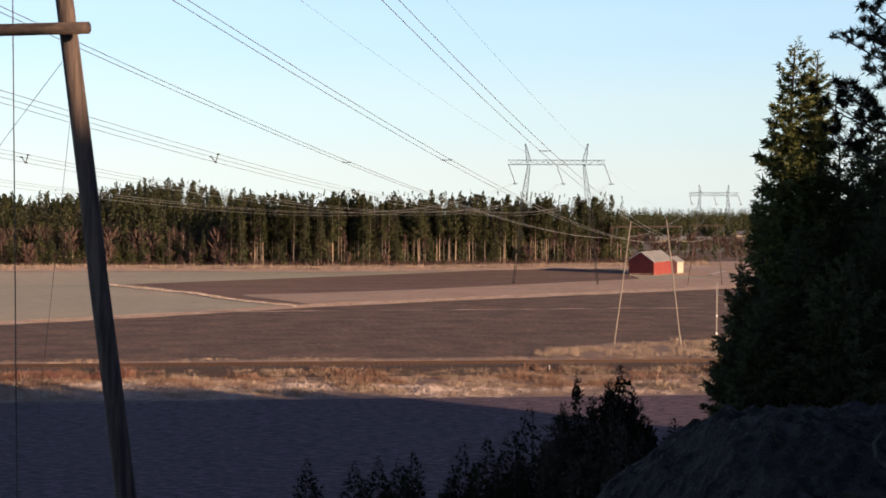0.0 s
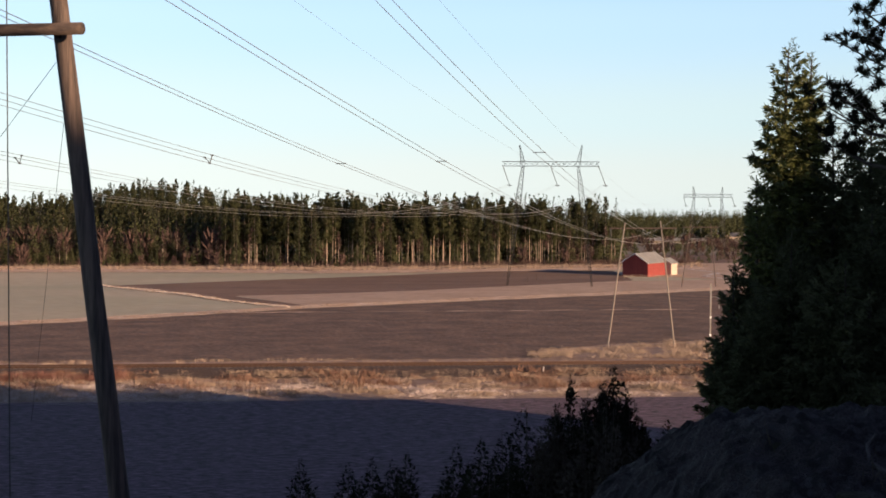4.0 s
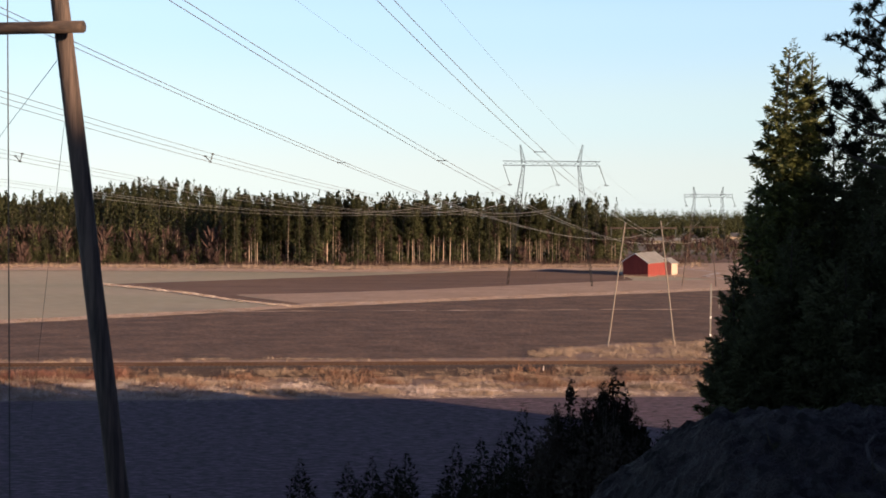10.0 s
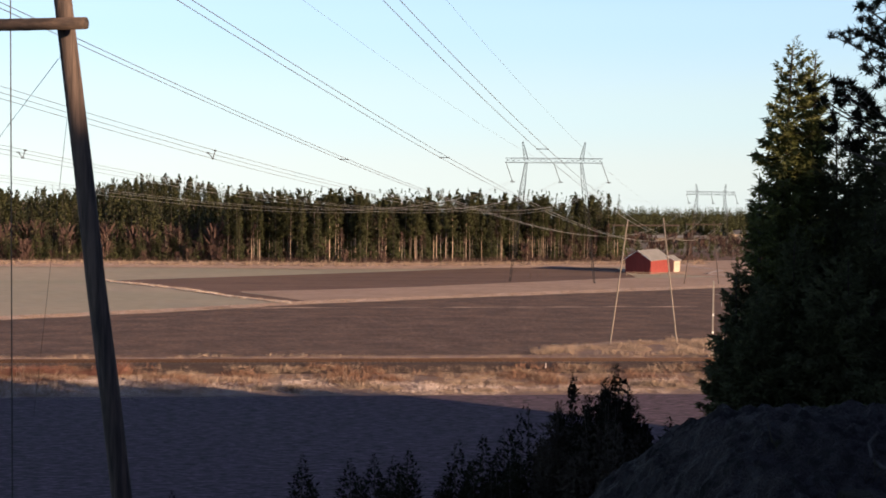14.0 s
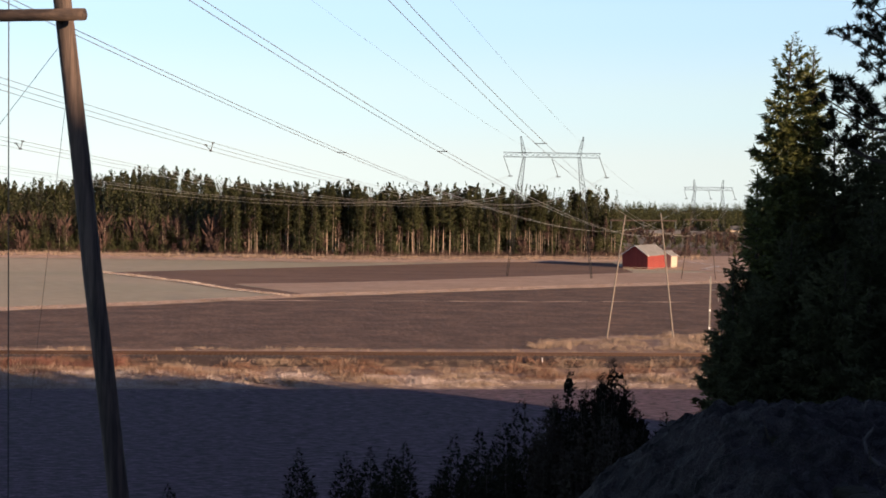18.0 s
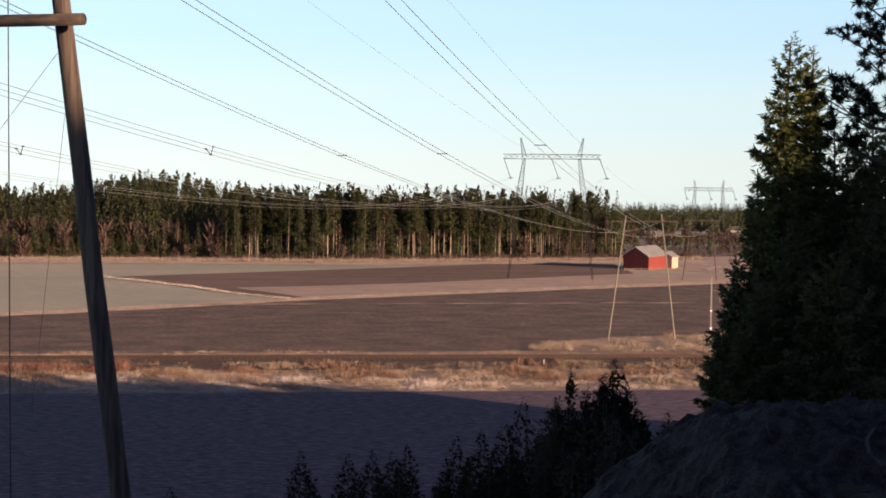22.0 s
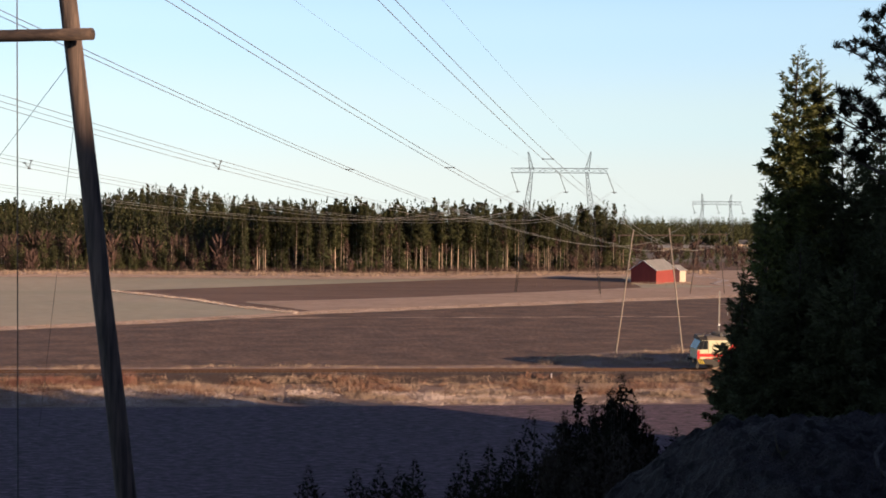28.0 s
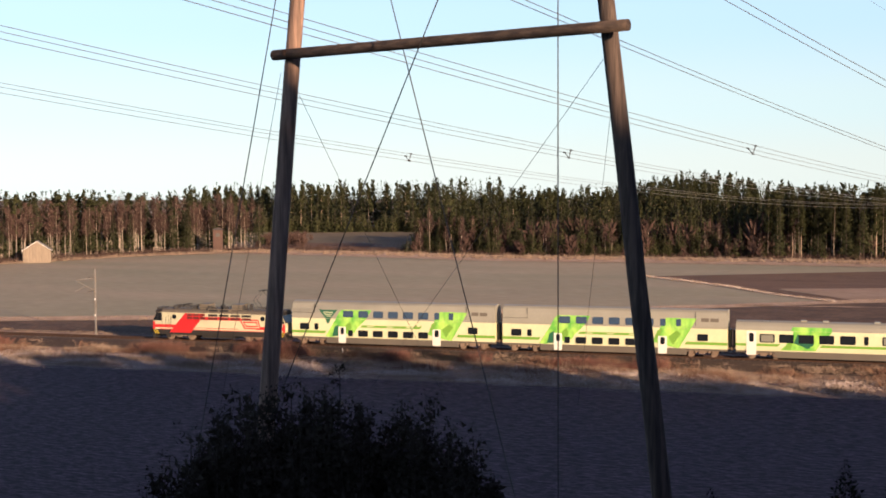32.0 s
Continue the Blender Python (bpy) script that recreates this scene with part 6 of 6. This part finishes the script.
def juniper(base, h, r, seed, n, label):
    """An upright bush: a leader and steep stems round it, each with short rising twigs set with needles."""
    rg = np.random.default_rng(seed)
    t = thing("juniper_bush", Matrix.Translation(base), label, "shrub", "shrubs on the slope")
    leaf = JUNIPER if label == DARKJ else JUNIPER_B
    broad = leaf == JUNIPER_B
    stems, twigs = (38 if broad else 26), 44
    pos, way_ = [], []
    for k in range(stems):
        a, l = rg.uniform(0, 6.283), 0.0 if k == 0 else r * math.sqrt(rg.uniform(0.02, 1.0))
        hh = h if k == 0 else h * (1.0 - 0.3 * (l / r) ** 2) * rg.uniform(0.86, 1.0)
        foot, tip = Vector((math.cos(a) * l * 0.5, math.sin(a) * l * 0.5, -0.3)), Vector((math.cos(a) * l, math.sin(a) * l, hh))
        stem = bmesh.new()
        tube(stem, foot, tip, 0.022, 0.004, n=4, caps=False)
        part("stem", stem, BARK_DARK, t)
        ft = rg.uniform(0.1, 1.0, twigs) ** 0.8
        ta = rg.uniform(0, 6.283, twigs)
        tl = ((0.17 if broad else 0.07) + 0.2 * (1.0 - ft)) * rg.uniform(0.5, 1.3, twigs)
        tw = np.stack([np.cos(ta) * 0.6, np.sin(ta) * 0.6, rg.uniform(0.4, 1.0, twigs)], 1) * tl[:, None]
        m_ = int(n * (1.7 if broad else 1.0)) // stems
        i, g = rg.integers(0, twigs, m_), rg.uniform(0, 1, m_) ** 0.8
        c = np.array(foot)[None] * (1 - ft[i, None]) + np.array(tip)[None] * ft[i, None]
        pos.append(c + tw[i] * g[:, None] + rg.normal(size=(m_, 3)) * (0.02 + 0.08 * (1 - ft[i, None])))
        way_.append(tw[i] / tl[i, None] + rg.normal(size=(m_, 3)) * 0.6)
    pos, way_ = np.concatenate(pos), np.concatenate(way_)
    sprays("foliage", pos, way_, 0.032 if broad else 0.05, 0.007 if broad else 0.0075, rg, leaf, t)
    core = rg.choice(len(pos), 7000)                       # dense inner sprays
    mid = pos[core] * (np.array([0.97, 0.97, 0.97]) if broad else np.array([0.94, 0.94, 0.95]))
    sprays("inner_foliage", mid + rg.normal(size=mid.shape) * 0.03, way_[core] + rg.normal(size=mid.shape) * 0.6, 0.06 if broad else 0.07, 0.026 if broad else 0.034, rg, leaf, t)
    return t


def small_spruce(base, h, seed):
    """A dense young spruce: close whorls of short boughs round a straight stem."""
    rg = np.random.default_rng(seed)
    t = thing("young_spruce_tree", Matrix.Translation(base), "small dark young spruce on the slope", "tree", "young trees on the slope")
    part("trunk", trunk_bm(h * 0.97, 0.012 * h, seed, 12, 6, 0.05), BARK_DARK, t)
    n, slope = 9000, rg.uniform(0.38, 0.46)
    down = h * np.sqrt(rg.uniform(0.0003, 1, n))                # metres below the tip
    a = rg.uniform(0, 6.283, n)
    bough = rg.uniform(0.62, 1.25, (int(h / 0.09) + 2, 9))       # boughs of uneven length
    reach = np.minimum(0.8, slope * down) * bough[(down / 0.09).astype(int), (a * 9 / 6.2832).astype(int) % 9]
    r = reach * rg.uniform(0.02, 1, n) ** 0.45
    p = np.stack([np.cos(a) * r, np.sin(a) * r, h - down - 0.22 * r], 1)
    w_ = np.stack([np.cos(a), np.sin(a), np.full(n, 0.35)], 1) + rg.normal(size=(n, 3)) * 0.45
    size = np.clip(0.02 + 0.04 * down, 0.02, 0.04)[:, None]
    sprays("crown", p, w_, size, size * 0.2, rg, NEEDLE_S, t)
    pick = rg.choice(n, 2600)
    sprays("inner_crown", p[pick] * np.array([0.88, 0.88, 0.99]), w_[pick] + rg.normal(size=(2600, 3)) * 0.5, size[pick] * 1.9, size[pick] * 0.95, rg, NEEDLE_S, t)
    return t


# small trees on the slope: bearing, distance, degrees of the top below the eye
for k, (b, d, low) in enumerate(((-5.76, 27, 11.32), (-3.67, 27, 11.53), (-2.65, 26, 11.27), (-1.74, 27.5, 11.39), (-1.13, 25, 11.04), (1.04, 26, 10.73), (2.12, 25, 10.4), (3.14, 25, 10.0), (3.92, 24, 9.0), (4.73, 24, 10.4), (1.73, 23, 11.53), (2.7, 23, 11.25), (3.56, 22, 11.01), (5.38, 22, 10.54), (0.26, 24, 12.42), (-11.28, 26, 12.75), (10.09, 20, 9.4), (5.62, 20.5, 11.25), (0.51, 22, 12.0), (1.61, 21.5, 12.14), (2.46, 22, 11.86), (3.31, 21, 11.6), (4.22, 22, 11.06), (5.02, 20.5, 11.25), (5.96, 21, 10.54), (-3.28, 24, 12.3), (-1.45, 24, 12.14), (-2.18, 23, 12.42), (-5.35, 25, 12.42))):
    x, y, z = on_ray(b, d)
    h = max(1.0, 20.6 - d * math.tan(radians(low)) - z + 0.2)
    small_spruce((x, y, z - 0.2), h, 40 + k)
DARKJ, BROAD, LOWJ = "dark upright juniper bush on the slope", "broad dark juniper before the wooden pole", "low dark juniper before the wooden pole"
for k, (b, d, low, r, n, label) in enumerate((
        (5.97, 19.2, 8.25, 0.42, 8100, DARKJ), (7.77, 19, 7.7, 0.58, 14000, DARKJ), (6.7, 19.3, 8.5, 0.45, 9200, DARKJ), (7.3, 18.7, 8.3, 0.58, 10800, DARKJ), (8.3, 19.3, 8.3, 0.4, 7000, DARKJ), (8.7, 18.9, 8.95, 0.4, 5900, DARKJ),
        (5.3, 18.6, 9.5, 0.4, 5400, "small dark juniper on the slope"), (7.5, 18, 9.3, 0.6, 7000, "small dark juniper on the slope"),
        (-27.3, 13, 8.0, 0.58, 12400, BROAD), (-28.4, 12.6, 8.95, 0.58, 10800, BROAD), (-29.4, 13, 8.7, 0.58, 11300, BROAD), (-30.5, 12.7, 8.9, 0.58, 11300, BROAD), (-31.6, 13, 9.0, 0.58, 10800, BROAD),
        (-26.1, 12.7, 9.8, 0.58, 10300, BROAD), (-24.6, 13, 9.5, 0.58, 11300, BROAD), (-23.4, 12.8, 9.6, 0.58, 10300, BROAD), (-32.6, 12.6, 9.9, 0.58, 8100, LOWJ), (-33.7, 13, 10.7, 0.58, 7000, LOWJ), (-22.6, 12.4, 10.8, 0.45, 6500, LOWJ), (-21.5, 13.2, 11.1, 0.34, 4900, LOWJ))):
    x, y, z = on_ray(b, d)
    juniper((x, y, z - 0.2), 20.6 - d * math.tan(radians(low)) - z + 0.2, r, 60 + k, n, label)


def outcrop():
    """A low granite back that falls away to the left and towards the camera."""
    nx, ny = 220, 170
    vs = []
    for j in range(ny + 1):
        for i in range(nx + 1):
            x, y = lerp(0.2, 7.2, i / nx), lerp(5.2, 12.0, j / ny)
            z = 19.11 - 0.62 * max(0.0, (2.05 - x) / 0.85) ** 1.3
            z -= 0.16 * max(0.0, 8.4 - y) ** 1.3 + 0.25 * max(0.0, y - 9.0) ** 1.4
            q = Vector((x, y, 0))
            z += noise.fractal(q * 1.1 + Vector((3, 0, 0)), 0.8, 2.1, 6) * 0.07 - abs(noise.noise(q * 1.7)) * 0.12 - abs(noise.noise(q * 4.1)) * 0.1 + abs(noise.noise(q * 7)) * 0.08 + noise.noise(q * 13) * 0.04 + noise.noise(q * 23) * 0.02
            edge = min(i, nx - i, j, ny - j)
            vs.append((x, y, z if edge > 0 else land(x, y) - 1.5))
    w_ = nx + 1
    fs = [(j * w_ + i, j * w_ + i + 1, (j + 1) * w_ + i + 1, (j + 1) * w_ + i) for j in range(ny) for i in range(nx)]
    me = bpy.data.meshes.new("rock_outcrop")
    me.from_pydata(vs, [], fs)
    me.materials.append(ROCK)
    for fc in me.polygons:
        fc.use_smooth = True
    return tagged(new("rock_outcrop", me), "dark lichen-spotted granite outcrop on the hill", "rock")


rock = outcrop()


# ---- dry grass ----
def grass(name, count, spot, height, material, label, seed, lean_=0.35, width=0.035, clump=6, spread=0.25):
    rg = np.random.default_rng(seed)
    pos = []
    tries = 0
    while len(pos) < count // clump and tries < count * 4:
        tries += 1
        q = spot(rg)
        if q:
            pos.append(q)
    pos = np.repeat(np.array(pos), clump, 0)
    hs = pos[:, 3] * rg.uniform(0.6, 1.3, len(pos))
    pos = pos[:, :3] + np.concatenate([rg.normal(size=(len(pos), 2)) * spread, np.zeros((len(pos), 1))], 1)
    way_ = np.concatenate([rg.normal(size=(len(pos), 2)) * lean_, np.ones((len(pos), 1))], 1)
    ob = sprays(name, pos, way_, 1.0, width, rg, material)
    co = np.empty(len(pos) * 9)
    ob.data.vertices.foreach_get("co", co)
    co = co.reshape(-1, 3, 3)
    co = pos[:, None] + (co - pos[:, None]) * (hs * height)[:, None, None]
    ob.data.vertices.foreach_set("co", co.ravel())
    ob.data.update()
    return tagged(ob, label, "grass", kind="stuff")


def verge_spot(lo, hi, u0, u1, bias, keep):
    def spot(rg):
        u, o = rg.uniform(u0, u1), rg.uniform(lo, hi)
        k = noise.noise(Vector((u * 0.16, o * 0.35, bias))) + 0.5 * noise.noise(Vector((u * 0.6, o * 0.8, bias)))
        if k < keep:
            return None
        x, y = track(u, o)
        edge = min(1.0, (o - lo) / 3 + 0.25)
        z = 0.05 if abs(o) > 5.2 else 0.05 + 0.72 * min(1.0, (5.2 - abs(o)) / 2.9)
        return x, y, z, (0.3 + 1.1 * max(0, k + 0.15) ** 1.3) * edge
    return spot


grass("verge_grass", 165000, verge_spot(-19.5, -3.1, -165, 75, 1.0, -0.12), 0.7, STRAW, "tall dry straw-coloured grass before the railway", 1, lean_=1.05, width=0.036, clump=14, spread=0.28)
grass("verge_weeds", 42000, verge_spot(-15.0, -3.2, -165, 75, 9.0, 0.1), 0.95, RUSSET, "russet dead weeds before the railway", 2, lean_=0.8, width=0.03, clump=14, spread=0.4)
grass("rimed_grass", 60000, verge_spot(-20.5, -10.0, -165, 75, 4.0, 0.0), 0.55, RIME, "pale frost-rimed grass along the stubble field", 12, lean_=1.3, width=0.04, clump=12, spread=0.3)
grass("rimed_tussocks", 90000, verge_spot(-21.5, -9.0, -165, -20, 5.0, -0.35), 0.6, RIME, "frost-white grass tussocks on the shaded verge", 15, lean_=1.3, width=0.045, clump=12, spread=0.3)
grass("back_verge_grass", 44000, verge_spot(4.6, 10.8, -165, 75, 3.0, -0.6), 0.55, STRAW, "low dry grass behind the railway", 3, lean_=1.1, width=0.04)


def brush_spot(rg):
    u, o = rg.uniform(-125, -34), rg.uniform(-6.5, -4.6)
    k = noise.noise(Vector((u * 0.13, 3.3, 6)))
    x, y = track(u, o)
    return (x, y, 0.2, 0.7 + k) if k > 0.08 or -46 < u < -36 else None


grass("red_brush", 15000, brush_spot, 1.25, REDBRUSH, "leafless red-twigged brush beside the railway", 14, lean_=0.55, width=0.022, clump=16, spread=0.4)


def island_spot(rg):
    x, y = rg.uniform(12, 60), rg.uniform(162, 181)
    k = noise.noise(Vector((x * 0.3, y * 0.3, 2)))
    if y > 170 + (x - 17) * 0.5 or k < -0.25:
        return None
    return x, y, 0.05, 0.8 + k


grass("island_grass", 34000, island_spot, 0.55, STRAW, "tall pale dry grass round the pole feet", 4, lean_=0.6, width=0.035, clump=10)


def line_spot(pts, half, z, keep):
    def spot(rg):
        x, y = along(pts, rg.uniform())
        y += rg.uniform(-half, half)
        k = noise.noise(Vector((x * 0.2, y * 0.2, 5)))
        return (x, y, z, 0.8 + 0.5 * k) if k > keep else None
    return spot


grass("balk_grass", 26000, line_spot([(x, y + 3.0) for x, y in EDGE1], 3.2, 0.08, -0.5), 0.3, STRAW, "dry grass on the balk between fields", 5, lean_=1.0, width=0.07)
EDGE_W = [(-246, 240), (-237, 272), (-222, 322), (-204, 347), (-162, 347), (-122, 340), (-71, 346), (-26, 346), (19, 358), (55, 369), (75, 374)]
grass("wood_edge_weeds", 30000, line_spot([(x, y - 6) for x, y in EDGE_W], 9.0, 0.1, -0.4), 0.8, STRAW, "tall dry grass along the wood", 6, lean_=0.9, width=0.1)
grass("wood_edge_brush", 30000, line_spot([(x, y + 4.5) for x, y in EDGE_W], 3.5, 0.1, -0.3), 1.7, TWIG, "leafless brown brush along the wood", 7, lean_=0.55, width=0.028, clump=10, spread=1.3)
grass("ditch_tufts", 5000, line_spot([(-70, 276.5), (-49, 256), (-37, 240), (-25, 228.5)], 1.2, 0.1, -0.6), 0.4, FROST, "frosty grass tufts along the ditch", 8, width=0.08)


def rock_spot(rg):
    x, y = rg.uniform(0.9, 6.5), rg.uniform(6.6, 9.2)
    k = noise.noise(Vector((x * 1.4, y * 1.4, 8)))
    z = 19.05 - 0.62 * max(0.0, (2.05 - x) / 0.85) ** 1.3 - 0.16 * max(0.0, 8.4 - y) ** 1.3
    return (x, y, z, 0.7 + k) if k > 0.12 else None


grass("rock_moss_grass", 1100, rock_spot, 0.09, HILL, "dark wispy grass and moss on the rock", 11, lean_=0.9, width=0.03, clump=7, spread=0.08)

# a bleached stick and moss cushions on the rock
stick = thing("fallen_branch", Matrix.Translation((2.72, 7.95, 18.93)), "bleached bare fallen branch lying on the rock", "branch")
bm = bmesh.new()
pipe(bm, [(-0.02, 0.05, 0.2), (-0.09, 0.0, 0.14), (-0.1, -0.1, 0.06), (-0.02, -0.25, 0.0), (0.08, -0.45, -0.04), (0.2, -0.7, -0.1)], [0.008, 0.012, 0.016, 0.018, 0.015, 0.008], 7)
part("limb", bm, DEADWOOD, stick)
bm = bmesh.new()
pipe(bm, [(-0.02, -0.25, 0.0), (0.1, -0.3, 0.05), (0.17, -0.42, 0.07)], [0.01, 0.008, 0.004], 6)
part("twig", bm, DEADWOOD, stick)
rg = random.Random(77)
for k in range(16):
    x, y = rg.uniform(1.0, 3.6), rg.uniform(7.0, 8.7)
    z = 19.03 - 0.62 * max(0.0, (2.05 - x) / 0.85) ** 1.3 - 0.16 * max(0.0, 8.4 - y) ** 1.3
    bm = bmesh.new()
    bmesh.ops.create_icosphere(bm, subdivisions=3, radius=rg.uniform(0.07, 0.19))
    for v in bm.verts:
        v.co += v.co.normalized() * noise.noise(v.co * 14 + Vector((k, 0, 0))) * 0.03
        v.co.z *= 0.4
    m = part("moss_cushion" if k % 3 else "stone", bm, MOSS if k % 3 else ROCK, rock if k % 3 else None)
    m.matrix_world = Matrix.Translation((x, y, z)) @ Matrix.Rotation(rg.uniform(0, 6), 4, "Z")
    if k % 3:
        tagged(m, "low dark olive moss cushion")
    else:
        tagged(m, "dark lumpy stone lying on the rock", "stone", "stones on the rock")

# ---- sleepers: those the camera sees best are parts, the rest one mesh ----
sl = boxes((-0.13, 0.13, -1.3, 1.3, 0.0, 0.12))
bmesh.ops.bevel(sl, geom=sl.edges[:], offset=0.02, segments=1)
first = part("sleeper", sl, SLEEPER, ballast)
for k in range(300):
    b = first if k == 0 else new("sleeper", first.data)
    b.parent = ballast
    b.matrix_local = AT_TRACK @ pose(-135 + k * 0.61, 0, RAIL - 0.285)
bm = bmesh.new()
for k in range(300, 420):
    for v in box(bm, -135 + k * 0.61 - 0.13, -135 + k * 0.61 + 0.13, -1.3, 1.3, 0, 0.12):
        v.co = AT_TRACK @ (v.co + Vector((0, 0, RAIL - 0.285)))
tagged(part("far_sleepers", bm, SLEEPER, ballast), kind="stuff")
motions()
